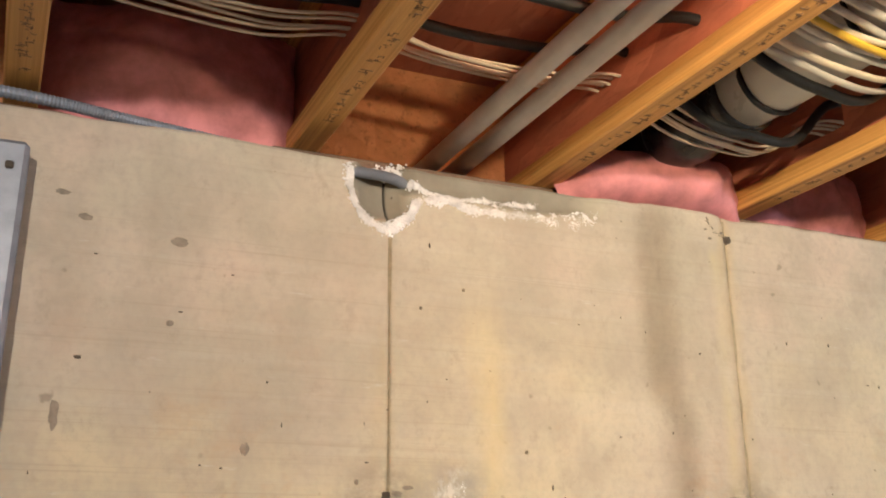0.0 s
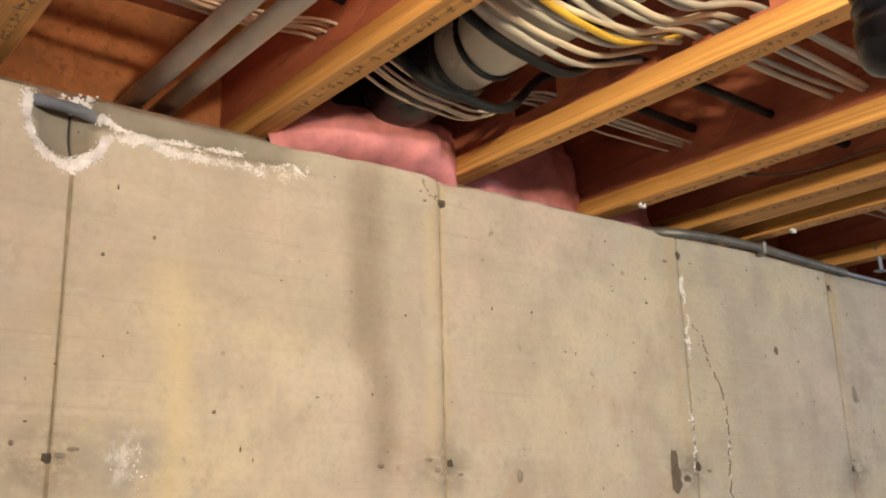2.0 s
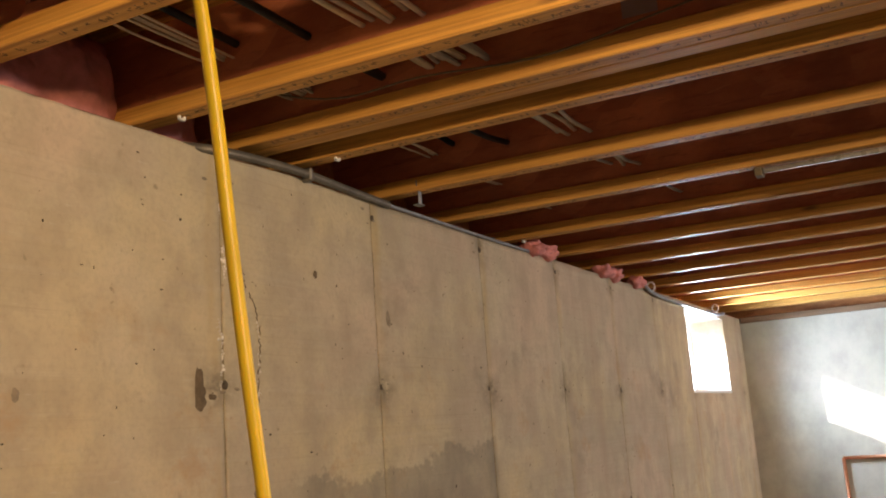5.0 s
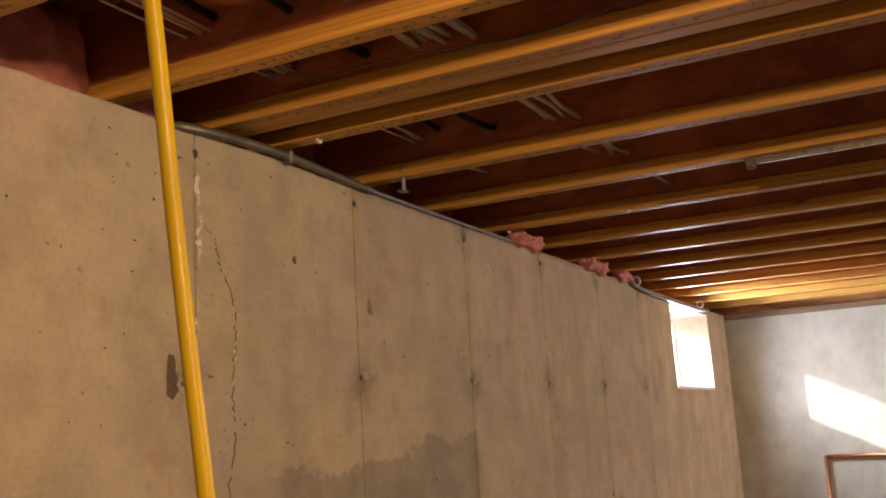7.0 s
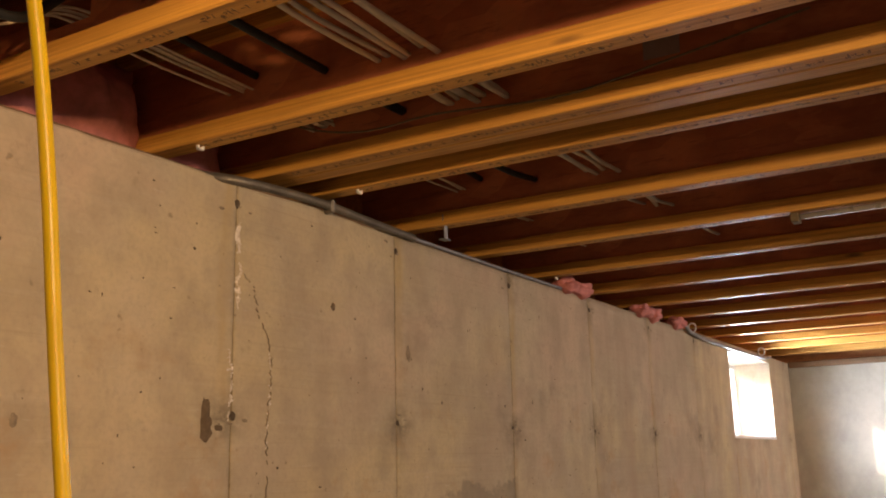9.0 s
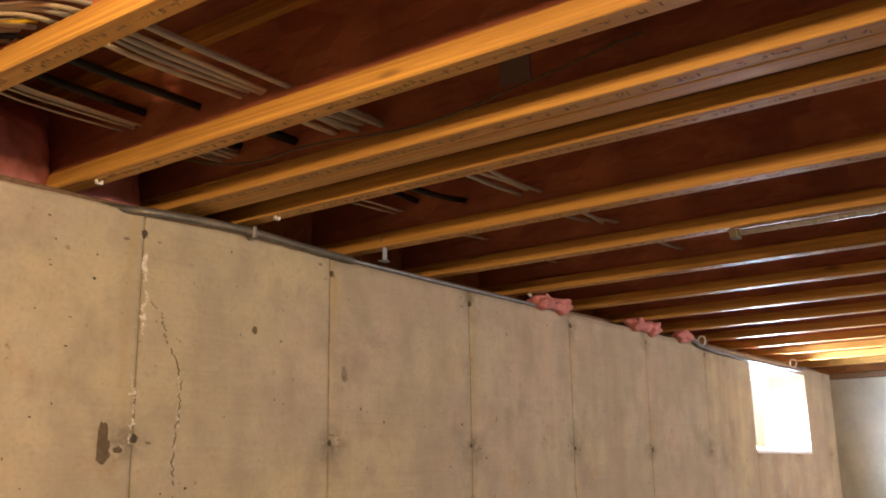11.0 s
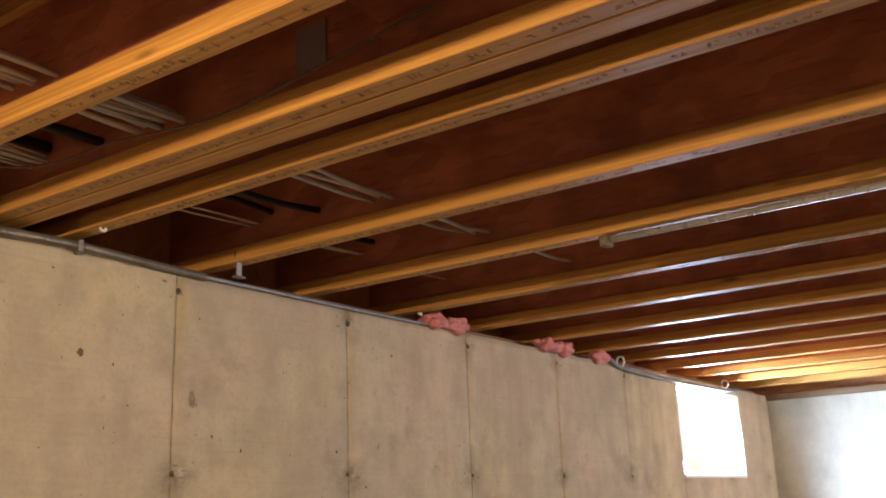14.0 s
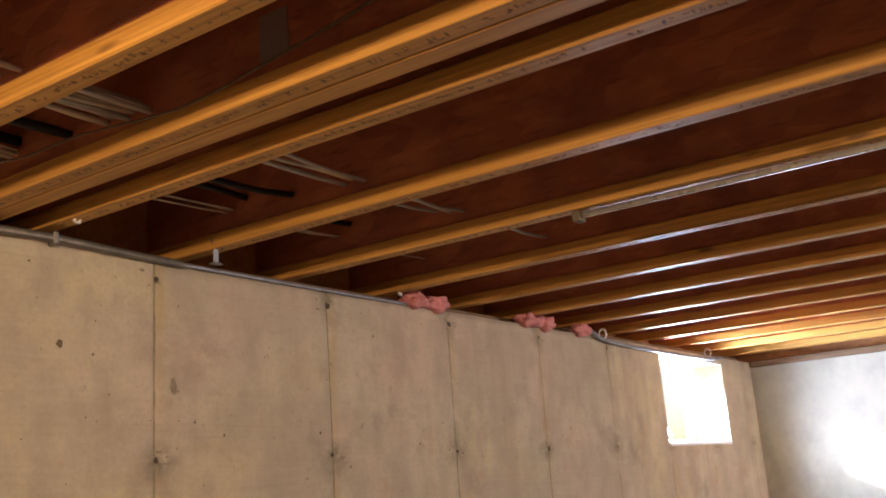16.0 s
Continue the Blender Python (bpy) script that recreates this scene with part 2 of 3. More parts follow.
CONCRETE = concrete("cast_concrete")
CONCRETE_END = concrete("cast_concrete_end", False)
FLOOR = plain("grey_floor_slab", (0.09, 0.084, 0.075), 0.75, 0, 0.25, 5, 0.2)
SLAB = plain("grey_slab", (0.22, 0.205, 0.18), 0.8, 0, 0.3, 6, 0.2)
MARK = plain("brown_smudge", (0.20, 0.155, 0.095), 0.95, 0, 0.4, 70)
JOINT = plain("brown_joint", (0.29, 0.225, 0.125), 0.95, 0, 0.45, 45)
JOINT_PALE = plain("pale_olive_joint", (0.36, 0.29, 0.17), 0.95, 0, 0.5, 30)
CONDUIT = plain("tarnished_conduit", (0.20, 0.185, 0.165), 0.42, 0.55, 0.4, 25)
PANEL_METAL = plain("dull_galvanised_sheet", (0.27, 0.275, 0.30), 0.5, 0.4, 0.3, 25)
FLANGE = grained("flange_timber", (0.74, 0.392, 0.082), (0.40, 0.185, 0.040), (0.57, 0.285, 0.060), 0.54, (0.12, 0.05, 0.02))
WEB = strand_board("web_board", (0.58, 0.200, 0.098), (0.46, 0.146, 0.072), (0.24, 0.074, 0.041))
RIM = strand_board("rim_board", (0.55, 0.23, 0.08), (0.46, 0.18, 0.06), (0.20, 0.08, 0.03))
PLY = strand_board("subfloor_board", (0.42, 0.140, 0.070), (0.34, 0.105, 0.052), (0.20, 0.062, 0.033))
SILL = grained("sill_timber", (0.22, 0.13, 0.07), (0.14, 0.08, 0.04), (0.10, 0.06, 0.035), 0.8)
PINK = plain("pink_glass_wool", (0.66, 0.25, 0.235), 0.95, 0, 0.38, 22, 0.8)
STEEL = plain("galvanised_steel", (0.50, 0.51, 0.53), 0.36, 0.9, 0.25, 40)
PALE_METAL = plain("pale_conduit_metal", (0.66, 0.64, 0.60), 0.28, 0.35, 0.2, 30)
GREY_PVC = plain("grey_plastic_pipe", (0.70, 0.66, 0.62), 0.42, 0, 0.18, 14)
WHITE_PVC = plain("white_plastic_pipe", (0.84, 0.82, 0.76), 0.35, 0, 0.12, 10)
BLACK = plain("black_plastic", (0.018, 0.018, 0.02), 0.25, 0, 0.3, 9)
BLACK_MATT = plain("black_cable_sheath", (0.009, 0.009, 0.010), 0.6, 0, 0.3, 40)
CABLE = plain("cream_cable_sheath", (0.78, 0.66, 0.50), 0.45, 0, 0.2, 25)
CABLE_GREY = plain("white_cable_sheath", (0.62, 0.57, 0.50), 0.45, 0, 0.2, 25)
CABLE_YELLOW = plain("yellow_cable_sheath", (0.80, 0.52, 0.03), 0.42, 0, 0.15, 25)
CORD = plain("yellow_cord_sheath", (0.90, 0.60, 0.022), 0.38, 0, 0.12, 30)
CRUST = plain("white_mineral_crust", (0.90, 0.85, 0.80), 0.95, 0, 0.35, 60, 0.6)
RUST = plain("rust_and_dirt", (0.085, 0.062, 0.038), 0.9, 0, 0.4, 80)
SMUDGE = plain("dark_smudge", (0.155, 0.11, 0.065), 0.95, 0, 0.4, 60)
STAIN = plain("grey_smudge", (0.27, 0.22, 0.155), 0.95, 0, 0.35, 60)
CRACK = plain("dark_crack", (0.20, 0.155, 0.10), 0.95, 0, 0.4, 60)
INK = plain("dark_print", (0.22, 0.125, 0.055), 0.8, 0, 0.3, 90)
CLIP = plain("white_plastic_clip", (0.82, 0.80, 0.77), 0.4, 0, 0.1, 60)
VINYL = plain("white_window_vinyl", (0.8, 0.8, 0.8), 0.4, 0, 0.08, 20)
COPPER = plain("copper_pipe_metal", (0.62, 0.28, 0.16), 0.35, 1.0, 0.25, 40)
PAPER = plain("grey_paper", (0.30, 0.225, 0.215), 0.85, 0, 0.1, 40)

GLASS = bpy.data.materials.new("window_glass")
GLASS.use_nodes = True
gb = GLASS.node_tree.nodes["Principled BSDF"]
gb.inputs["Transmission Weight"].default_value, gb.inputs["Roughness"].default_value, gb.inputs["IOR"].default_value = 1.0, 0.02, 1.05


# ---- mesh tools ----
def part(name, bm, material, parent=None, label=""):
    me = bpy.data.meshes.new(name)
    bm.to_mesh(me)
    bm.free()
    me.materials.append(material)
    ob = new(name, me)
    ob.parent = parent
    if label:
        ob["label"] = label
    return ob


def smooth(ob):
    ob.data.shade_smooth()
    return ob


def box(lo, hi, bm=None, bevel=0.0):
    bm = bm or bmesh.new()
    made = bmesh.ops.create_cube(bm, size=1)["verts"]
    for v in made:
        v.co = Vector([(lo[i] + hi[i]) / 2 + v.co[i] * (hi[i] - lo[i]) for i in range(3)])
    if bevel:
        edges = list({e for v in made for e in v.link_edges})
        bmesh.ops.bevel(bm, geom=edges, offset=bevel, segments=1, affect="EDGES")
    return bm


def spline(points, steps=8):
    """Catmull-Rom points through the given ones."""
    p = [Vector(q) for q in points]
    p = [2 * p[0] - p[1]] + p + [2 * p[-1] - p[-2]]
    out = []
    for a, b, c, d in zip(p, p[1:], p[2:], p[3:]):
        for i in range(steps):
            t = i / steps
            out.append(0.5 * (2 * b + (c - a) * t + (2 * a - 5 * b + 4 * c - d) * t * t + (3 * b - a - 3 * c + d) * t ** 3))
    return out + [p[-2]]


def tube(path, radius, sides=10, bm=None, flat=1.0, radii=None):
    """A round (or flattened) rod along a list of points, with end caps."""
    bm = bm or bmesh.new()
    rings = []
    for i, q in enumerate(path):
        way = (path[min(i + 1, len(path) - 1)] - path[max(i - 1, 0)]).normalized()
        side = way.cross(Vector((0, 0, 1)))
        side = side.normalized() if side.length > 0.05 else way.cross(Vector((0, 1, 0))).normalized()
        up = side.cross(way)
        r = radii[i] if radii else radius
        rings.append([bm.verts.new(q + side * (math.cos(a) * r) + up * (math.sin(a) * r * flat))
                      for a in (2 * math.pi * j / sides for j in range(sides))])
    for a, b in zip(rings, rings[1:]):
        for j in range(sides):
            bm.faces.new((a[j], a[(j + 1) % sides], b[(j + 1) % sides], b[j]))
    bm.faces.new(rings[0][::-1])
    bm.faces.new(rings[-1])
    bmesh.ops.recalc_face_normals(bm, faces=bm.faces)
    return bm


def rod(a, b, radius, sides=12, bm=None):
    return tube([Vector(a), Vector(b)], radius, sides, bm)


def lathe(profile, base, sides=24):
    """Turned shape about a vertical axis: profile of (radius, height) above base."""
    bm = bmesh.new()
    rings = [[bm.verts.new((base[0] + r * math.cos(2 * math.pi * j / sides), base[1] + r * math.sin(2 * math.pi * j / sides), base[2] + h))
              for j in range(sides)] for r, h in profile]
    for a, b in zip(rings, rings[1:]):
        for j in range(sides):
            bm.faces.new((a[j], a[(j + 1) % sides], b[(j + 1) % sides], b[j]))
    bm.faces.new(rings[0][::-1])
    bm.faces.new(rings[-1])
    return bm


def empty(name, at=(0, 0, 0)):
    ob = new(name)
    ob.location = at
    ob.empty_display_size = 0.05
    return ob


def under(ob, parent):
    """Makes ob, built in world places, a part of parent."""
    ob.parent = parent
    ob.matrix_parent_inverse = Matrix.Translation(parent.location).inverted()
    return ob


# ---- structure ----
TOP, JB, JT = 2.325, 2.361, 2.602
SKEW = 1.506   # degrees by which the joists run off square
X0, X1, Y1 = -4.2, 5.63, -5.6


def along(x, y):
    """The x of a joist-wise line at y that meets the wall at x."""
    return x - y * math.tan(radians(SKEW))


def spall(x, z):
    """Depth of the broken-out hollow and the chipped lip at the wall's top."""
    d = ((x + 0.615) / 0.048) ** 2 + ((z - 2.292) / 0.058) ** 2
    deep = 0.032 * max(0.0, 1 - d) ** 0.6
    if -0.58 < x < -0.22:
        f = min(1, (x + 0.58) / 0.05, (-0.22 - x) / 0.05)
        line = 2.283 + 0.006 * math.sin(x * 60) + 0.004 * math.sin(x * 151)
        deep = max(deep, 0.010 * f * min(1, max(0, (z - line) / 0.012)))
    if abs(x - 0.035) < 0.05:
        deep = max(deep, 0.012 * max(0, 1 - abs(x - 0.035) / 0.05) * max(0, (z - 2.305) / 0.02))
    return deep


def wall_panel(a, b, parent):
    """One form panel's width of cast wall, with eased edges, an uneven face and top."""
    near = a < 0.7 and b > -1.9
    nx = 44 if near else 14
    zs = [0, 0.6, 1.1, 1.4, 1.55, 1.7, 1.8, 1.9, 2.0, 2.1, 2.16] + [2.2 + 0.125 * i / (22 if near else 5) for i in range((22 if near else 5) + 1)]
    xs = [a + 0.0015, a + 0.004] + [a + (b - a) * (i + 1) / (nx + 1) for i in range(nx)] + [b - 0.004, b - 0.0015]
    bm = bmesh.new()
    rows = []
    for z in zs:
        row = []
        for i, x in enumerate(xs):
            y = spall(x, z) + 0.0022 * noise.noise((x * 3, 1.3, z * 3)) + 0.0008 * noise.noise((x * 14, 4, z * 14))
            if i in (0, len(xs) - 1):
                y += 0.002
            zz = z
            if z > 2.26:
                zz += (0.006 * noise.noise((x * 5, 8, 0)) + 0.003 * noise.noise((x * 19, 8, 0)) - 0.002) * (z - 2.26) / 0.065
            row.append(bm.verts.new((x, y, zz)))
        rows.append(row)
    for r, s in zip(rows, rows[1:]):
        for i in range(len(xs) - 1):
            bm.faces.new((r[i], r[i + 1], s[i + 1], s[i]))
    back = [[bm.verts.new((x, 0.09, rows[j][0].co.z if j == 0 else TOP - 0.002)) for x in (xs[0], xs[-1])] for j in (0, 1)]
    top = rows[-1]
    bm.faces.new([*top, back[1][1], back[1][0]])
    for col, k in ((0, 0), (-1, 1)):
        side = [r[col] for r in rows] + [back[1][k], back[0][k]]
        bm.faces.new(side if k == 0 else side[::-1])
    return smooth_face(part("concrete_panel", bm, CONCRETE, parent))


def smooth_face(ob):
    for p in ob.data.polygons:
        p.use_smooth = abs(p.normal.y) > 0.6
    return ob


wall = tagged(part("wall_north", box((X0, 0.09, 0), (WX0, 0.26, TOP - 0.004)), CONCRETE), "stained cast concrete basement wall with form joints", "wall", kind="structure")
part("wall_beside_window", box((WX1, 0.0, 0), (X1, 0.26, TOP - 0.002), bevel=0.002), CONCRETE, wall)
part("wall_below_window", box((WX0, 0.0, 0), (WX1, 0.26, WZ0)), CONCRETE, wall)
part("wall_above_window", box((WX0, 0.0, WZ1), (WX1, 0.26, TOP - 0.002)), CONCRETE, wall)
SEAM = [-0.605 + 0.61 * k for k in range(-5, 0)] + [-0.605, 0.004, 0.634, 1.205, 1.823, 2.437, 3.055, 3.662]
for a, b in zip([X0] + SEAM, SEAM + [WX0]):
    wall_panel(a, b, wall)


def joint_strip(x, hi):
    """The ragged line where two form boards met: a thin strip of uneven width and depth."""
    r = random.Random(x)
    bm = bmesh.new()
    zs = [hi * i / 110 for i in range(111)]
    rows = []
    for z in zs:
        w, d = 0.0033 * (0.65 + 0.5 * r.random()), 0.0012 + 0.0016 * (noise.noise((x * 9, 2, z * 14)) > 0.05)
        rows.append([bm.verts.new((x - w, d, z)), bm.verts.new((x + w, d, z)), bm.verts.new((x + w, 0.05, z)), bm.verts.new((x - w, 0.05, z))])
    for a, b in zip(rows, rows[1:]):
        for i in range(4):
            bm.faces.new((a[i], a[(i + 1) % 4], b[(i + 1) % 4], b[i]))
    bm.faces.new(rows[0][::-1])
    bm.faces.new(rows[-1])
    return bm


for x in SEAM:
    hi = 2.215 if -0.7 < x < -0.5 else TOP - 0.01
    part("joint_filler", joint_strip(x, hi), JOINT_PALE if abs(x) < 0.1 else JOINT, wall)

east = tagged(part("wall_east", box((X1, Y1, 0), (X1 + 0.25, 0.26, TOP)), CONCRETE_END), "mottled cast concrete end wall", "wall", kind="structure")
south = tagged(part("wall_south", box((X0, Y1 - 0.25, 0), (SX0, Y1, TOP)), SLAB), "plain concrete wall with an added opening for a fill lamp", "wall", kind="structure")
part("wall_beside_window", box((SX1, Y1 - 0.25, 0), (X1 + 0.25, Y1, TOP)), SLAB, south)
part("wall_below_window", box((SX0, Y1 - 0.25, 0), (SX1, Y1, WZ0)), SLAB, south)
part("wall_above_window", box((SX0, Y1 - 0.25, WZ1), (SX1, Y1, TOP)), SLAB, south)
tagged(part("wall_west", box((X0 - 0.25, Y1 - 0.25, 0), (X0, 0.26, TOP)), SLAB), "plain concrete wall", "wall", kind="structure")
tagged(part("floor", box((X0 - 0.25, Y1 - 0.25, -0.1), (X1 + 0.25, 0.26, 0)), FLOOR), "grey concrete slab floor", "floor", kind="structure")
tagged(part("ceiling", box((X0 - 0.25, Y1 - 0.25, JT), (X1 + 0.25, 0.26, JT + 0.02)), PLY), "reddish strand board subfloor overhead", "ceiling", kind="structure")
tagged(part("rim_north", box((X0 - 0.25, 0.2, TOP - 0.001), (X1 + 0.25, 0.235, JT)), RIM), "reddish strand board rim joist", "rim joist", kind="structure")
tagged(part("rim_south", box((X0 - 0.25, Y1 - 0.1, TOP), (X1 + 0.25, Y1 - 0.06, JT)), RIM), "strand board rim joist", "rim joist", kind="structure")
tagged(part("rim_east", box((X1 + 0.1, Y1 - 0.06, TOP), (X1 + 0.14, 0.2, JT)), RIM), "strand board rim joist", "rim joist", kind="structure")
tagged(part("rim_west", box((X0 - 0.14, Y1 - 0.06, TOP), (X0 - 0.1, 0.2, JT)), RIM), "strand board rim joist", "rim joist", kind="structure")
tagged(part("sill_plate", box((X0, 0.075, TOP - 0.003), (X1, 0.199, JB - 0.001), bevel=0.003), SILL), "brown timber sill plate on the concrete wall", "sill plate", kind="structure")
tagged(part("sill_plate", box((X1 - 0.035, Y1, TOP - 0.035), (X1 - 0.002, -0.01, TOP + 0.002), bevel=0.003), SILL), "dark weathered sill board along the end wall", "sill plate", kind="structure")


# ---- floor joists ----
FW, FH = 0.045, 0.038


def print_bars(parent, seed, y0, y1):
    """Rows of unreadable factory print on a flange's underside."""
    r = random.Random(seed)
    bm = bmesh.new()
    y = y0
    while y > y1:
        w = r.uniform(0.006, 0.016)
        if r.random() < 0.85:
            c = r.uniform(-0.004, 0.004)
            for _ in range(r.randint(3, 6)):
                h, f = r.uniform(0.003, 0.012), r.uniform(0.0, w)
                z = c + r.uniform(-0.005, 0.005)
                if r.random() < 0.5:
                    box((z - h / 2, y - f, -0.0006), (z + h / 2, y - f + 0.0013, 0.0004), bm)
                else:
                    box((z, y - f, -0.0006), (z + 0.0014, y - f + h * 0.7, 0.0004), bm)
        y -= w + r.choice((0.003, 0.004, 0.02, 0.006))
    return tagged(part("factory_print", bm, INK, parent), "rows of dark unreadable factory print", kind="stuff")


def joist(x):
    ob = empty("floor_joist", (x, 0, JB))
    ob.rotation_euler.z = radians(SKEW)
    part("bottom_flange", box((-FW / 2, Y1 + 0.01, 0), (FW / 2, 0.198, FH), bevel=0.0025), FLANGE, ob)
    part("top_flange", box((-FW / 2, Y1 + 0.01, JT - JB - FH), (FW / 2, 0.198, JT - JB - 0.001), bevel=0.0025), FLANGE, ob)
    part("web", box((-0.005, Y1 + 0.01, FH - 0.004), (0.005, 0.198, JT - JB - FH + 0.004)), WEB, ob)
    return tagged(ob, "timber I-joist with a strand board web", "joist", "floor joists")


RIGHT = [-0.692, -0.280, 0.128, 0.52, 0.949, 1.364, 1.762, 2.19, 2.61, 3.02, 3.43, 3.84, 4.25, 4.66, 5.07, 5.48]
JX = [-3.56, -3.15, -2.74, -2.33, -1.92, -1.52, -1.115] + [x - FW / 2 for x in RIGHT]
first = joist(JX[0])
joists = [first] + [copy_thing(first, pose(x, 0, JB, 0, 0, SKEW)) for x in JX[1:]]


def torn(r, y0, y1, z):
    """Ragged upright slivers along the edge of a hole cut in a web."""
    return [(y0 + (y1 - y0) * i / 9, z + r.uniform(-0.006, 0.010)) for i in range(10)]


def holed_web(seed):
    """A web with a rough slot for the large cables, and a bored hole for the small ones."""
    r = random.Random(seed)
    top = JT - JB - FH + 0.004
    bm = box((-0.005, Y1 + 0.01, FH - 0.004), (0.005, -0.594, top))
    box((-0.005, -0.308, FH - 0.004), (0.005, -0.196, top), bm)
    box((-0.005, -0.085, FH - 0.004), (0.005, 0.198, top), bm)
    box((-0.005, -0.196, 0.115), (0.005, -0.085, top), bm)
    box((-0.005, -0.196, FH - 0.004), (0.005, -0.085, 0.068), bm)
    for y0, y1, up in ((-0.594, -0.308, 1), (-0.594, -0.308, 0)):
        edge = torn(r, y0, y1, 0.112 if up else 0.050)
        for (a, h), (c, g) in zip(edge, edge[1:]):
            z0, z1 = (max(h, g), top) if up else (FH - 0.004, min(h, g))
            box((-0.005, a, z0), (0.005, c, z1), bm)
    return bm


for n, ob in enumerate(joists[9:10]):
    old = [c for c in ob.children if c.name.startswith("web")][0]
    bpy.data.objects.remove(old)
    part("web", holed_web(n), WEB, ob)
for i, ob in enumerate(joists[6:15]):
    print_bars(ob, i, -0.03, -1.9)
double = empty("doubled_beam", (0.768, 0, JB))
double.rotation_euler.z = radians(SKEW)
for s in (-1, 1):
    c = s * 0.0238
    part("bottom_flange", box((c - 0.0216, Y1 + 0.01, 0), (c + 0.0216, 0.198, FH), bevel=0.002), FLANGE, double)
    part("top_flange", box((c - 0.0216, Y1 + 0.01, JT - JB - FH), (c + 0.0216, 0.198, JT - JB - 0.001), bevel=0.002), FLANGE, double)
    part("web", box((c - 0.005, Y1 + 0.01, FH - 0.004), (c + 0.005, 0.198, JT - JB - FH + 0.004)), WEB, double)
print_bars(double, 77, -0.05, -2.0).location.x = -0.024
tagged(double, "doubled timber I-joist with an open joint", "beam")

# ---- insulation ----
def batt(x0, x1, z0, z1, seed, front=0.04, bulge=0.05, lean=0.0):
    """A lumpy batt of glass wool stuffed between two joists against the rim."""
    bm = bmesh.new()
    n, m = 26, 20
    rows = []
    for j in range(m + 1):
        v = j / m
        row = []
        for i in range(n + 1):
            u = i / n
            puff = (1 - abs(2 * u - 1) ** 4) * (1 - abs(2 * v - 1) ** 3)
            q = Vector((x0 + (x1 - x0) * u, front + 0.06 * (1 - puff) - bulge * puff * 0.5 + lean * v, z0 + (z1 - z0) * v))
            q.y += 0.030 * noise.noise((q.x * 9 + seed, q.z * 8, seed)) + 0.014 * noise.noise((q.x * 28, q.z * 26, seed)) + 0.004 * noise.noise((q.x * 70, q.z * 70, seed))
            q.z += 0.012 * noise.noise((q.x * 9, seed, 3)) * v
            row.append(bm.verts.new(q))
        rows.append(row)
    rows.append([bm.verts.new((x0 + (x1 - x0) * i / n, 0.195, z1)) for i in range(n + 1)])
    rows.insert(0, [bm.verts.new((x0 + (x1 - x0) * i / n, 0.195, z0)) for i in range(n + 1)])
    for r, s in zip(rows, rows[1:]):
        for i in range(n):
            bm.faces.new((r[i], r[i + 1], s[i + 1], s[i]))
    return tagged(smooth(part("insulation_batt", bm, PINK)), "lumpy pink glass wool stuffed between joists", "insulation", "insulation batts")


def bay(i):
    """The clear width between the joists i and i + 1 to the right of the first."""
    return JX[6 + i] + FW / 2 - 0.012, JX[7 + i] - FW / 2 + 0.012


batt(*bay(0), TOP, 2.579, 1, 0.05, 0.05, 0.03)
batt(*bay(2), TOP - 0.002, 2.459, 2, 0.0, 0.07, 0.03)
batt(*bay(2), TOP, 2.56, 8, 0.12, 0.04, 0.02)
batt(*bay(3), TOP, 2.56, 3, 0.09, 0.06, 0.02)
batt(JX[10] + 0.012, 0.722, TOP, 2.56, 4, 0.10, 0.06, 0.03)


def scrap(x, w, seed, drop=0.012):
    bm = bmesh.new()
    bmesh.ops.create_icosphere(bm, subdivisions=4, radius=1)
    for v in bm.verts:
        k = 1 + 0.45 * noise.noise(v.co * 1.4 + Vector((seed, 0, 0))) + 0.2 * noise.noise(v.co * 4 + Vector((seed, 3, 0)))
        v.co = Vector((x + v.co.x * w * k, -0.005 + v.co.y * 0.04 * k, TOP + 0.028 - drop + v.co.z * 0.028 * k))
    return tagged(smooth(part("insulation_scrap", bm, PINK)), "torn tuft of pink glass wool hanging over the wall", "insulation", "insulation scraps")


for x, w, s in ((2.25, 0.05, 1), (2.36, 0.06, 2), (2.98, 0.07, 3), (3.10, 0.06, 4), (3.42, 0.06, 5)):
    scrap(x, w, s)

# ---- pipes and ducts overhead ----
for x, dz in ((-0.492, 0.0), (-0.440, 0.001)):
    ob = smooth(part("conduit_pipe", rod((along(x, 0.198), 0.198, 2.386 + dz), (along(x, Y1), Y1 + 0.02, 2.390 + dz), 0.0155, 18), GREY_PVC))
    tagged(ob, "grey plastic conduit pipe running along the joists", "pipe", "conduit pipes")

DX, DZ = -0.088, 2.459
duct = empty("drain_pipe", (DX, 0, DZ))
duct.rotation_euler.z = radians(SKEW)
smooth(part("pipe", rod((0, -0.175, 0), (0, Y1 + 0.02, 0.005), 0.060, 32), WHITE_PVC, duct, "white plastic pipe"))
coupling = smooth(part("coupling", lathe([(0.064, 0), (0.067, 0.004), (0.067, 0.04), (0.063, 0.05), (0.063, 0.11), (0.067, 0.12), (0.067, 0.18), (0.064, 0.186)], (0, 0, 0), 32), BLACK, duct, "glossy black rubber coupling"))
coupling.matrix_basis = Matrix.Translation((0, -0.185, 0)) @ pose(0, 0, 0, -90, 0, 0)
smooth(part("elbow", tube(spline([(0, -0.01, 0), (0, 0.06, 0), (0, 0.19, 0.005)], 8), 0.061, 28), BLACK, duct))
tagged(duct, "white plastic drain pipe with a black coupling", "pipe")

# ---- cables through the joists ----
HOLES = [JX[6], JX[7], JX[8], JX[9], 0.768, JX[10], JX[11], JX[12], JX[13], JX[14], JX[15]]


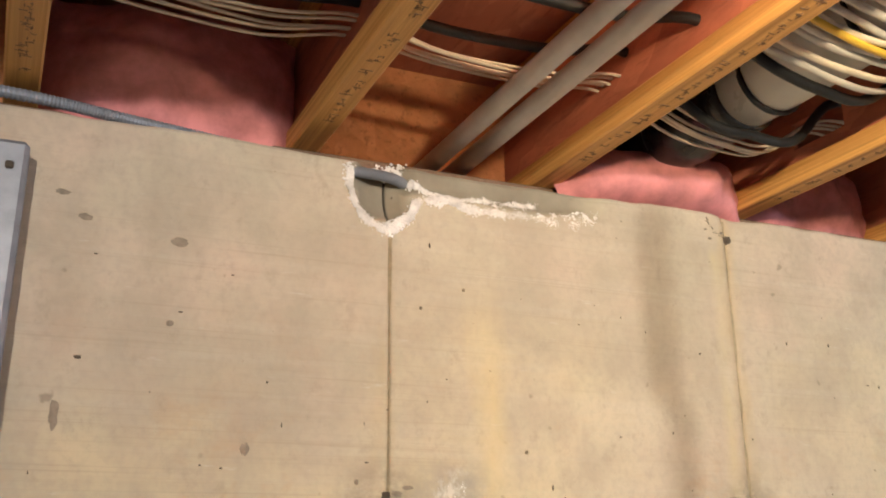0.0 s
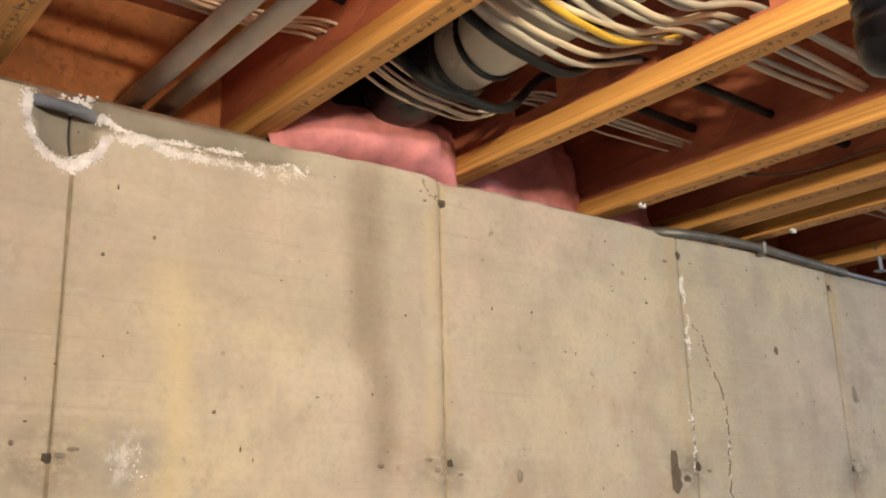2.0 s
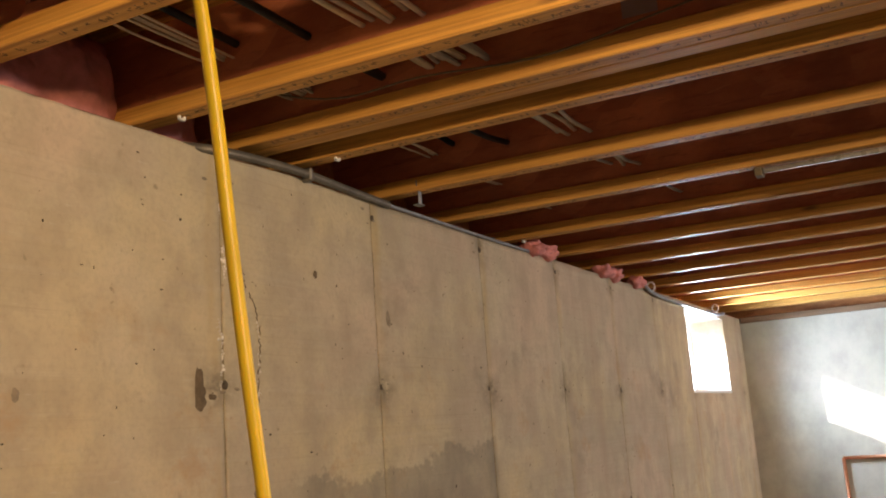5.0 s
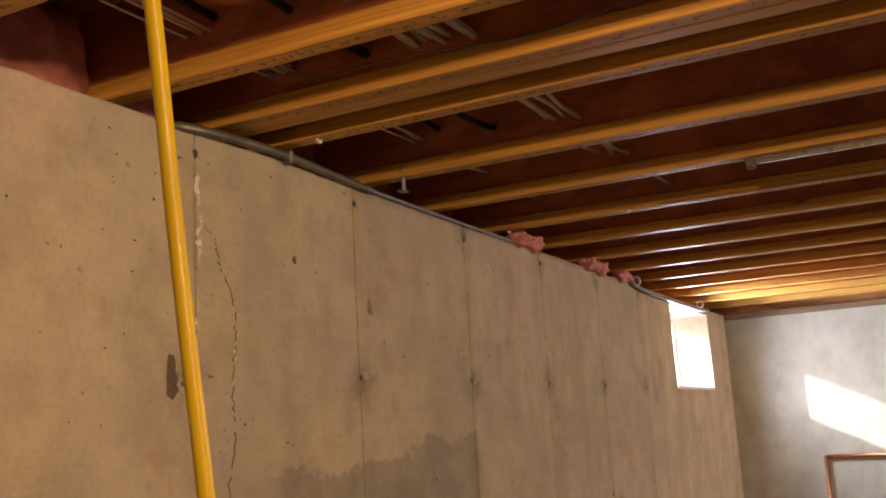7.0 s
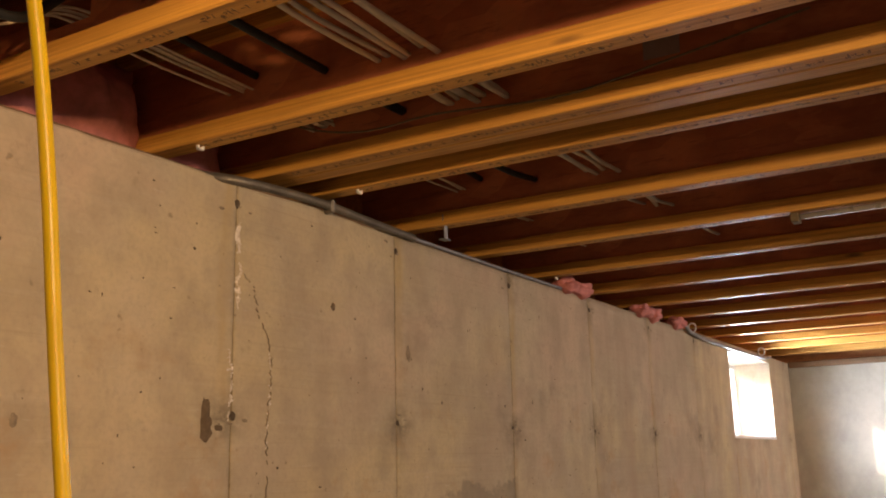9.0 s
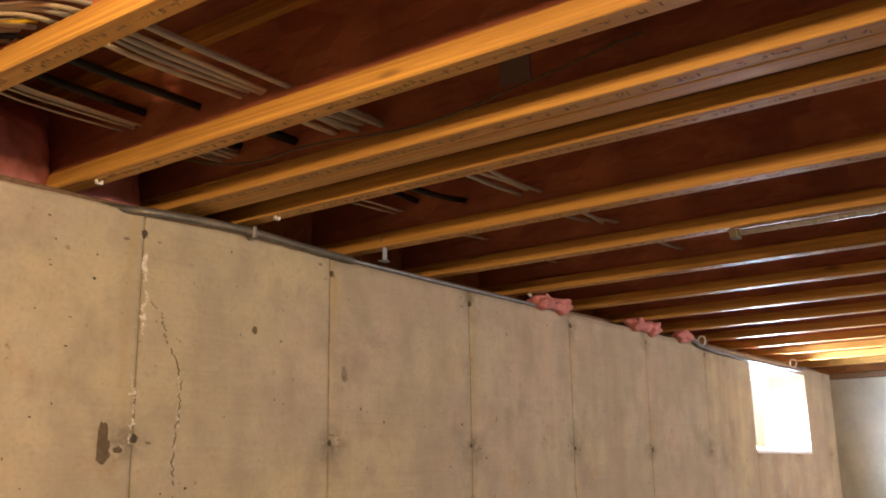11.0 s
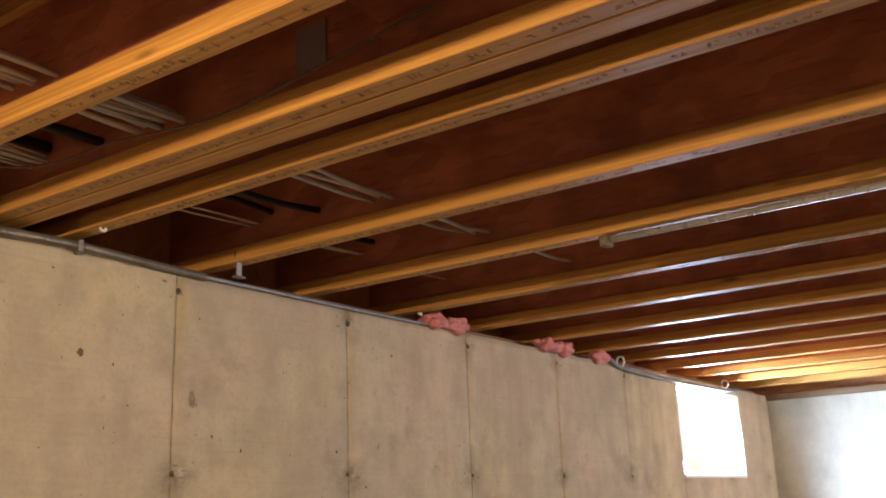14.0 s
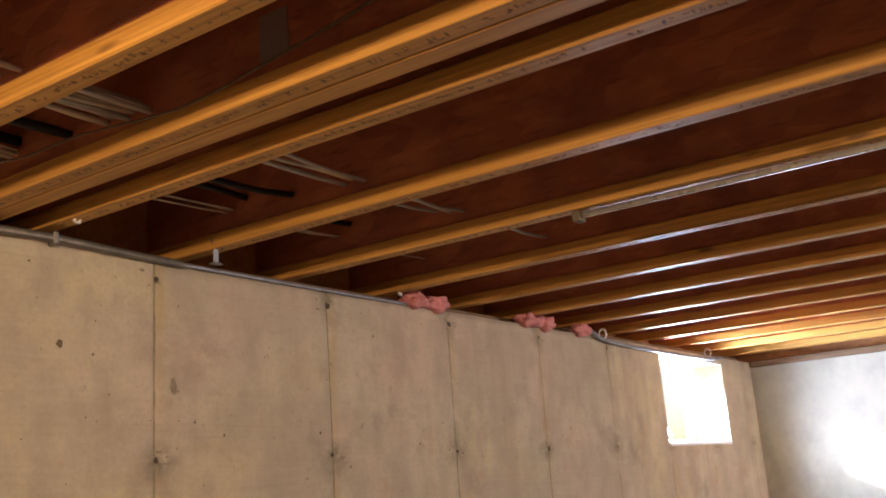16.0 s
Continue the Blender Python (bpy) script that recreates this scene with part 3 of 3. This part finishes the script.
def cable(y, z, radius, material, name, label, first_hole, last_hole, seed, sag=0.02, flat=0.62):
    """A cable drilled through the joists from one to another, sagging in each bay."""
    r = random.Random(seed)
    pts = []
    for i in range(first_hole, last_hole + 1):
        x = along(HOLES[i], y)
        yy, zz = y + r.uniform(-0.008, 0.008), z + r.uniform(-0.004, 0.004)
        pts.append((x, yy, zz))
        if i < last_hole:
            nx = along(HOLES[i + 1], y)
            s = sag * (1.0 if i < 3 else 0.22) * r.uniform(0.5, 1.5) * min(1, (nx - x) / 0.39)
            y3, y7 = yy + r.uniform(-0.01, 0.01), yy + r.uniform(-0.012, 0.012)
            if i == 2:
                # the cables pass below the drain pipe
                low = DZ - 0.062 - radius * flat - r.uniform(0.001, 0.009)
                pts += [(DX - 0.085, y3, min(zz - 0.02, low + 0.012)), (DX, (y3 + y7) / 2, low), (DX + 0.085, y7, low + 0.004)]
            else:
                pts += [(x + (nx - x) * 0.3, y3, zz - s * 0.85), (x + (nx - x) * 0.7, y7, zz - s)]
    ob = smooth(part(name, tube(spline(pts, 6), radius, 8, None, flat), material))
    return tagged(ob, label, "cable", "cables through the joists")


for k in range(5):
    cable(-0.115 - 0.013 * k, 2.451 + 0.004 * (k % 2), 0.0033, CABLE, "electrical_cable", "cream sheathed cable threaded through the joists", 0, (9, 8, 8, 6, 6)[k], k, 0.022)
cable(-0.180, 2.476, 0.008, BLACK_MATT, "black_cable", "thick black cable threaded through the joists", 0, 8, 50, 0.016, 1)
cable(-0.345, 2.444, 0.008, BLACK_MATT, "black_cable", "thick black cable threaded through the joists", 0, 7, 51, 0.022, 1)
for k in range(10):
    cable(-0.370 - 0.022 * k, 2.429 + 0.008 * (k % 3), 0.0062, (CABLE_GREY, CABLE, CABLE_GREY)[k % 3], "electrical_cable", "white sheathed cable threaded through the joists", 2, (3, 3, 3, 3, 5, 8, 7, 8, 6, 9)[k], 10 + k, 0.022)
cable(-0.45, 2.439, 0.0066, CABLE_YELLOW, "yellow_cable", "yellow sheathed cable threaded through the joists", 2, 3, 33, 0.03)
loop = smooth(part("loose_wire", tube(spline([(0.50, -0.11, 2.434), (0.60, -0.20, 2.394), (0.655, -0.31, 2.379), (0.69, -0.46, 2.394), (0.72, -0.70, 2.384), (0.738, -0.92, 2.414), (0.745, -1.13, 2.444)], 8), 0.0022, 8), MARK))
tagged(loop, "thin loose wire drooping between two joists", "wire")
for k in range(2):
    ob = smooth(part("cable_tie", tube([Vector((along(DX, -0.24 - 0.2 * k) + 0.0615 * math.cos(a), -0.24 - 0.2 * k, DZ + 0.0615 * math.sin(a))) for a in (2 * math.pi * i / 32 for i in range(33))], 0.005, 8), BLACK_MATT))
    tagged(ob, "black strap round the white drain pipe", "strap", "pipe straps")

drop = smooth(part("hanging_wire", tube(spline([(1.366, -1.752, 2.59), (1.362, -1.748, 2.52), (1.361, -1.741, 2.45), (1.358, -1.728, 2.38), (1.358, -1.728, 2.352), (1.372, -1.735, 2.3555), (1.40, -1.75, 2.356)], 8), 0.0045, 8), CABLE))
tagged(drop, "cream cable running down over a joist", "wire")

run = empty("metal_strip", (1.774, -0.876, JB))
under(smooth(part("strip", rod((1.777, -0.89, JB - 0.009), (along(1.75, Y1), Y1 + 0.1, JB - 0.009), 0.0078, 12), PALE_METAL)), run)
under(part("bracket", box((1.757, -0.888, JB - 0.024), (1.794, -0.868, JB + 0.0), bevel=0.002), MARK), run)
tagged(run, "bright metal conduit clipped beneath a joist", "conduit")

# ---- conduit along the wall's top ----
def ribbed(points, radius):
    path = spline(points, 60)
    return tube(path, radius, 12, None, 1.0, [radius * (1.0 if i % 2 else 0.86) for i in range(len(path))])


near = empty("wall_conduit", (-1.0, 0.012, TOP))
under(part("tubing", ribbed([(-2.2, -0.010, 2.342), (-1.4, -0.008, 2.341), (-1.12, -0.002, 2.339), (-0.98, 0.010, 2.333), (-0.82, 0.016, 2.322), (-0.68, 0.010, 2.309), (-0.61, 0.008, 2.306), (-0.575, 0.022, 2.303), (-0.55, 0.05, 2.300)], 0.0085), PANEL_METAL), near)
tagged(near, "grey metal conduit running along the wall's top into the hollow", "conduit")


flex = empty("armoured_conduit", (0.9, -0.012, TOP))
under(part("tubing", ribbed([(0.52, 0.03, 2.322), (0.62, -0.006, 2.326), (0.78, -0.012, 2.334), (0.93, -0.012, 2.336), (1.10, -0.012, 2.330), (1.28, -0.010, 2.326)], 0.0105), CONDUIT), flex)
under(part("clamp", box((0.918, -0.026, 2.318), (0.932, 0.004, 2.351), bevel=0.004), CONDUIT), flex)
under(smooth(part("wire_tail", tube(spline([(1.27, -0.010, 2.326), (1.5, -0.008, 2.325), (1.8, -0.006, 2.324), (2.2, -0.006, 2.324)], 8), 0.0055, 8), PANEL_METAL)), flex)
tagged(flex, "ribbed armoured conduit clamped along the wall's top", "conduit")
far = smooth(part("wall_conduit", tube(spline([(3.5, -0.02, 2.337), (3.6, -0.02, 2.310), (3.9, -0.018, 2.300), (4.4, -0.016, 2.298), (4.9, -0.016, 2.302), (5.1, -0.016, 2.320)], 8), 0.009, 10), PANEL_METAL))
tagged(far, "thin metal conduit arching above the window", "conduit")
for x in (3.60, 4.88):
    ring = tube([Vector((x, -0.02 + 0.018 * math.cos(a), 2.335 + 0.022 * math.sin(a))) for a in (2 * math.pi * i / 16 for i in range(17))], 0.004, 6)
    tagged(smooth(part("hanger_ring", ring, CLIP)), "white ring hanger below a joist", "hanger", "ring hangers")


# ---- clips and brackets on the joists ----
def staple(x, y, z):
    bm = box((x - 0.008, y - 0.004, z - 0.006), (x + 0.008, y + 0.004, z - 0.002), None, 0.001)
    box((x - 0.008, y - 0.004, z - 0.006), (x - 0.0045, y + 0.004, z + 0.007), bm, 0.001)
    box((x + 0.0045, y - 0.004, z - 0.006), (x + 0.008, y + 0.004, z + 0.007), bm, 0.001)
    return tagged(part("cable_clip", bm, CLIP), "small white plastic cable clip on a joist", "clip", "cable clips")


staple(0.497, -0.032, JB - 0.003)
staple(0.926, -0.097, JB - 0.003)
staple(JX[14] + 0.012, 0.0, JB - 0.003)
strap = box((1.326, -0.078, JB - 0.036), (1.342, -0.075, JB + 0.03), None, 0.001)
box((1.326, -0.078, JB - 0.036), (1.358, -0.058, JB - 0.033), strap, 0.001)
box((1.318, -0.078, JB + 0.012), (1.342, -0.075, JB + 0.03), strap, 0.001)
tagged(part("metal_bracket", strap, PANEL_METAL), "pale metal bracket hanging from a joist", "bracket")
tagged(part("paper_tag", box((0.7605, -0.91, 2.43), (0.7630, -0.845, 2.51)), PAPER), "grey paper tag stuck on the timber beam", "tag")


# ---- marks on the wall ----
def lumps(path, spread, count, size, seed, bm=None):
    """Crumbly mineral growth: many small uneven grains along a line on the wall."""
    r = random.Random(seed)
    verts, faces = [], []
    pts = spline(path, 14)
    for _ in range(count):
        f = r.random() * (len(pts) - 1)
        q = pts[int(f)].lerp(pts[min(int(f) + 1, len(pts) - 1)], f % 1)
        vein = noise.noise((q.x * 55, seed * 3.1, q.z * 55))
        if vein < -0.42:
            continue
        s = size * r.uniform(0.35, 1.25) * (0.8 + 0.7 * vein)
        q = q + Vector((0.006 * noise.noise((q.x * 30, seed, 1)), 0, 0.006 * noise.noise((q.x * 30, seed, 7))))
        wide = spread * (0.55 + 0.9 * max(0.0, 0.5 + vein))
        q = q + Vector((r.gauss(0, wide), 0, r.gauss(0, wide)))
        q.y = spall(q.x, q.z) - 0.0005
        base = len(verts)
        turn = r.random() * 6.3
        for j in range(6):
            k = s * r.uniform(0.6, 1.2)
            verts.append((q.x + k * math.cos(turn + j * 1.047), q.y + 0.0015, q.z + k * math.sin(turn + j * 1.047)))
        verts.append((q.x + r.uniform(-0.3, 0.3) * s, q.y - s * r.uniform(0.35, 0.8), q.z + r.uniform(-0.3, 0.3) * s))
        faces += [(base + j, base + (j + 1) % 6, base + 6) for j in range(6)]
    me = bpy.data.meshes.new("efflorescence")
    me.from_pydata(verts, [], faces)
    return me


def crust(path, spread, count, size, seed):
    me = lumps(path, spread, count, size, seed)
    me.materials.append(CRUST)
    ob = new("efflorescence", me)
    ob.parent = wall
    ob["label"] = "crumbly white mineral crust"
    return ob


crust([(-0.668, 0, 2.312), (-0.668, 0, 2.285), (-0.660, 0, 2.258), (-0.640, 0, 2.233), (-0.612, 0, 2.222), (-0.588, 0, 2.233), (-0.570, 0, 2.252), (-0.565, 0, 2.268), (-0.545, 0, 2.277)], 0.0030, 2600, 0.0022, 1)
crust([(-0.548, 0, 2.275), (-0.51, 0, 2.279), (-0.475, 0, 2.269), (-0.42, 0, 2.270), (-0.36, 0, 2.272), (-0.31, 0, 2.266), (-0.27, 0, 2.277), (-0.245, 0, 2.297)], 0.0031, 3600, 0.0021, 2)
crust([(-0.575, 0, 2.302), (-0.55, 0, 2.291), (-0.50, 0, 2.282), (-0.46, 0, 2.290), (-0.40, 0, 2.288), (-0.355, 0, 2.294)], 0.0024, 1400, 0.0020, 3)
crust([(-0.62, 0, 2.318), (-0.60, 0, 2.322), (-0.585, 0, 2.320)], 0.004, 200, 0.003, 4)
crust([(-0.36, 0, 2.285), (-0.31, 0, 2.280), (-0.27, 0, 2.288)], 0.003, 300, 0.0024, 5)
crust([(0.640, 0, 2.235), (0.638, 0, 2.21), (0.642, 0, 2.18)], 0.0024, 330, 0.0034, 6)
crust([(0.638, 0, 2.16), (0.650, 0, 2.14), (0.640, 0, 2.12), (0.645, 0, 2.09), (0.641, 0, 2.06)], 0.0030, 330, 0.0030, 7)
crust([(0.62, 0, 1.97), (0.632, 0, 1.92), (0.630, 0, 1.88), (0.625, 0, 1.84)], 0.0030, 170, 0.0028, 8)
crust([(0.742, 0, 1.985), (0.747, 0, 1.94), (0.746, 0, 1.90), (0.738, 0, 1.83), (0.736, 0, 1.78)], 0.0022, 60, 0.0024, 11)
crust([(-0.50, 0, 1.86), (-0.505, 0, 1.84), (-0.49, 0, 1.82)], 0.010, 45, 0.0022, 9)


def crack(points, width, seed):
    """A thin, broken hairline that wanders down the wall."""
    r = random.Random(seed)
    pts = [q + Vector((r.gauss(0, 0.003), 0, 0)) for q in spline(points, 10)]
    bm = bmesh.new()
    rows = []
    for q in pts:
        w = width * r.uniform(0.25, 1.3)
        y = spall(q.x, q.z) - 0.0032
        rows.append([bm.verts.new((q.x - w, y + 0.0032, q.z)), bm.verts.new((q.x, y + 0.0012, q.z)), bm.verts.new((q.x + w, y + 0.0032, q.z))])
    for a, b in zip(rows, rows[1:]):
        if r.random() < 0.85:
            bm.faces.new((a[0], a[1], b[1], b[0]))
            bm.faces.new((a[1], a[2], b[2], b[1]))
    return part("crack", bm, CRACK, wall, "thin dark wandering crack")


crack([(0.655, 0, 2.135), (0.69, 0, 2.11), (0.70, 0, 2.06), (0.728, 0, 2.02), (0.745, 0, 1.97), (0.745, 0, 1.90), (0.735, 0, 1.82), (0.74, 0, 1.74), (0.72, 0, 1.60)], 0.0017, 1)
crack([(-0.035, 0, 2.322), (-0.02, 0, 2.30), (0.0, 0, 2.283)], 0.002, 2)


def blot(x, z, w, h, seed, name="dirt_mark", depth=0.0016, material=None):
    """An irregular shallow fleck of dirt or rust on the face of the wall."""
    r = random.Random(seed)
    bm = bmesh.new()
    y = spall(x, z) - 0.0012
    n = 18 if max(w, h) > 0.006 else 9
    rim = []
    for a in (2 * math.pi * j / n for j in range(n)):
        k = 0.80 + (0.30 if h > 0.02 else 0.26) * noise.noise((math.cos(a) * 1.6 + r.random() * 0.35, math.sin(a) * 1.6, float(seed) * 7.3)) + r.uniform(-0.09, 0.09)
        rim.append(bm.verts.new((x + w * k * math.cos(a), y + 0.0010, z + h * k * math.sin(a))))
    top = bm.verts.new((x, y - depth, z))
    for j in range(n):
        bm.faces.new((rim[j], rim[(j + 1) % n], top))
    return part(name, bm, material or RUST, wall)


rnd = random.Random(4)
for i, x in enumerate(SEAM, -5):
    for z in (1.845, 2.28, 1.41):
        if z > 2.2 and x < -0.5:
            continue
        s = rnd.uniform(0.9, 1.5)
        blot(x + rnd.uniform(-0.006, 0.010), z, 0.0085 * s, 0.0085 * s, i * 7 + int(z * 10), "tie_hole")
        for _ in range(3):
            blot(x + rnd.uniform(-0.045, 0.045), z + rnd.uniform(-0.02, 0.02), rnd.uniform(0.004, 0.012), rnd.uniform(0.002, 0.005), rnd.random(), material=STAIN)
# larger separate marks
for x, z, w, h in ((0.565, 1.842, 0.017, 0.058), (0.567, 1.822, 0.021, 0.032), (0.60, 1.822, 0.016, 0.007), (0.953, 2.104, 0.010, 0.010), (-0.90, 2.165, 0.014, 0.008), (-1.02, 2.185, 0.012, 0.006), (-0.905, 2.055, 0.006, 0.006),
                   (-0.49, 2.141, 0.004, 0.004), (-0.558, 2.108, 0.004, 0.004), (-0.296, 2.106, 0.004, 0.003), (-0.394, 1.909, 0.004, 0.004), (-0.80, 1.90, 0.008, 0.010),
                   (-1.03, 1.93, 0.007, 0.021), (-1.05, 2.215, 0.016, 0.006), (0.16, 1.826, 0.009, 0.014), (-0.12, 1.84, 0.008, 0.005), (1.26, 2.02, 0.014, 0.022)):
    blot(x, z, w, h, x * z, material=STAIN if x < 0.5 and h > 0.0045 or x > 1 else MARK if x < 0.5 else SMUDGE)
for _ in range(285):
    x = rnd.uniform(-1.2, 3.2)
    blot(x, rnd.uniform(1.45, 2.29), 0.0011 + 0.0045 * rnd.random() ** 2.2, 0.0011 + 0.0046 * rnd.random() ** 2.2, rnd.random(), "pit", 0.0006)

# ---- metal sheet beside the camera's start ----
sheet = empty("service_panel", (-1.45, -0.02, 1.75))
under(part("face", box((-1.80, -0.055, 1.30), (-1.093, -0.008, 2.255), None, 0.006), PANEL_METAL), sheet)
under(part("screw", box((-1.118, -0.060, 2.215), (-1.108, -0.054, 2.225), None, 0.002), RUST), sheet)
tagged(sheet, "grey galvanised metal panel fixed to the concrete wall", "panel")

# ---- window by the corner ----
win = tagged(empty("window_1", (WX0, 0.2, WZ0)), "small white basement window with an area lamp in it", "window", kind="structure")
for lo, hi in (((WX0, 0.205, WZ0), (WX0 + 0.03, 0.25, WZ1)), ((WX1 - 0.03, 0.205, WZ0), (WX1, 0.25, WZ1)),
               ((WX0 + 0.03, 0.205, WZ0), (WX1 - 0.03, 0.25, WZ0 + 0.03)), ((WX0 + 0.03, 0.205, WZ1 - 0.03), (WX1 - 0.03, 0.25, WZ1))):
    under(part("window_frame", box(lo, hi, None, 0.003), VINYL), win)
pane = under(part("pane", box((WX0 + 0.03, 0.222, WZ0 + 0.03), (WX1 - 0.03, 0.228, WZ1 - 0.03)), GLASS), win)
pane.visible_shadow = False
under(part("window_sill", box((WX0 + 0.002, -0.006, WZ0 - 0.012), (WX1 - 0.002, 0.204, WZ0 + 0.006), None, 0.003), VINYL), win)

# ---- ground outside ----
tagged(part("ground", box((-40, 0.28, 1.55), (60, 120, 1.6)), CONCRETE_END), "pale ground outside the window", "ground", kind="structure")

# ---- added window, out of view, framing the fill lamp ----
win = tagged(empty("window_2", (SX0, Y1 - 0.2, WZ0)), "small white basement window with an area lamp in it", "window", kind="structure")
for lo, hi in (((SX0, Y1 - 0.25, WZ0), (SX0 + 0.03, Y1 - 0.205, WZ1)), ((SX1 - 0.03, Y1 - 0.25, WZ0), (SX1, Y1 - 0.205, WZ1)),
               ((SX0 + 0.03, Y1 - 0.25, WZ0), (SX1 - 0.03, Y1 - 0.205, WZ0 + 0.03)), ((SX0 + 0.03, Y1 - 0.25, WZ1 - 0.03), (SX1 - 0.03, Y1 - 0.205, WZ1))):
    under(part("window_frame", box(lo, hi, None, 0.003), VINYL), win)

# ---- copper pipe on the end wall ----
pipe = empty("copper_pipe", (5.6, -0.52, 1.4))
under(smooth(part("riser", rod((5.605, -0.52, 0.0), (5.605, -0.52, 1.40), 0.011, 12), COPPER)), pipe)
under(smooth(part("branch", rod((5.605, -0.52, 1.40), (5.605, -1.6, 1.40), 0.011, 12), COPPER)), pipe)
tagged(pipe, "copper water pipe turning along the end wall", "pipe")

# ---- work lamp on its cord ----
lamp = empty("work_lamp", (BULB.x, BULB.y, FOOT_Z))
foot = (BULB.x + 0.007, BULB.y, FOOT_Z)
grip = [(0.008, 0.0), (0.0130, 0.002), (0.0157, 0.006), (0.0165, 0.012), (0.0165, 0.019)]
for i in range(6):
    grip += [(0.0165, 0.022 + 0.009 * i), (0.0152, 0.0245 + 0.009 * i), (0.0152, 0.027 + 0.009 * i), (0.0165, 0.0295 + 0.009 * i)]
grip += [(0.0168, 0.082), (0.016, 0.100), (0.015, 0.115)]
under(smooth(part("handle", lathe(grip, foot, 32), BLACK, None, "glossy black ribbed rubber handle")), lamp)
under(smooth(part("cord_collar", lathe([(0.0036, -0.004), (0.0044, -0.003), (0.0044, 0.003), (0.003, 0.004)], foot, 16), BLACK)), lamp)
Z0, Z1 = FOOT_Z + 0.10, BULB.z + 0.04
for i in range(4):
    a = math.pi / 4 + math.pi / 2 * i
    c, s = math.cos(a), math.sin(a)
    wire = spline([(foot[0] + 0.016 * c, foot[1] + 0.016 * s, Z0), (BULB.x + 0.038 * c, BULB.y + 0.038 * s, Z0 + 0.045), (BULB.x + 0.038 * c, BULB.y + 0.038 * s, Z1 - 0.04), (BULB.x + 0.01 * c, BULB.y + 0.01 * s, Z1)], 6)
    under(smooth(part("cage_wire", tube(wire, 0.002, 6), STEEL)), lamp)
shield = bmesh.new()
rows = []
for h, r in ((Z0 + 0.015, 0.020), (Z0 + 0.03, 0.032), (Z0 + 0.045, 0.035), (Z1 - 0.02, 0.035), (Z1 - 0.003, 0.026)):
    rows.append([shield.verts.new((BULB.x + r * math.cos(a), BULB.y + r * math.sin(a), h)) for a in (radians(86 + 13.5 * i) for i in range(14))])
for a, c in zip(rows, rows[1:]):
    for i in range(13):
        shield.faces.new((a[i], a[i + 1], c[i + 1], c[i]))
guard = under(smooth(part("reflector", shield, STEEL, None, "curved metal reflector")), lamp)
guard.modifiers.new("thickness", "SOLIDIFY").thickness = 0.0012
PX = along(-0.492, BULB.y)
hook = spline([(BULB.x, BULB.y, Z1), (BULB.x + 0.02, BULB.y, Z1 + 0.06), (PX - 0.022, BULB.y, Z1 + 0.085), (PX - 0.012, BULB.y, 2.4035), (PX + 0.006, BULB.y, 2.4055), (PX + 0.019, BULB.y, 2.392)], 6)
under(smooth(part("hook", tube(hook, 0.002, 6), STEEL)), lamp)
tagged(lamp, "caged work lamp with a black handle hung from a pipe", "lamp")
cord = smooth(part("power_cord", tube(spline([(foot[0], foot[1], FOOT_Z - 0.003), (-0.5600, -1.050, 1.95), (-0.5510, -1.051, 1.90), (-0.5440, -1.052, 1.85), (-0.5385, -1.053, 1.80), (-0.5325, -1.054, 1.75), (-0.5245, -1.055, 1.69), (-0.515, -1.056, 1.6), (-0.50, -1.06, 1.2), (-0.51, -1.06, 0.7), (-0.50, -1.04, 0.25), (-0.42, -0.98, 0.03), (-0.2, -0.85, 0.006), (0.3, -0.9, 0.006)], 12), 0.0029, 12), CORD))
tagged(cord, "bright yellow power cord hanging down to the floor", "cord")

# ---- bare bulb holder behind the camera ----
holder = empty("lamp_holder", (ROOM_BULB.x, ROOM_BULB.y, JB))
under(smooth(part("base", lathe([(0.03, -0.030), (0.035, -0.028), (0.05, -0.008), (0.052, 0.0)], (ROOM_BULB.x, ROOM_BULB.y, JB - 0.012), 24), VINYL)), holder)
under(part("batten", box((ROOM_BULB.x - 0.14, ROOM_BULB.y - 0.03, JB - 0.012), (ROOM_BULB.x + 0.14, ROOM_BULB.y + 0.03, JB - 0.0005), None, 0.002), SILL), holder)
tagged(holder, "white porcelain lamp holder on a wooden batten", "lamp holder")
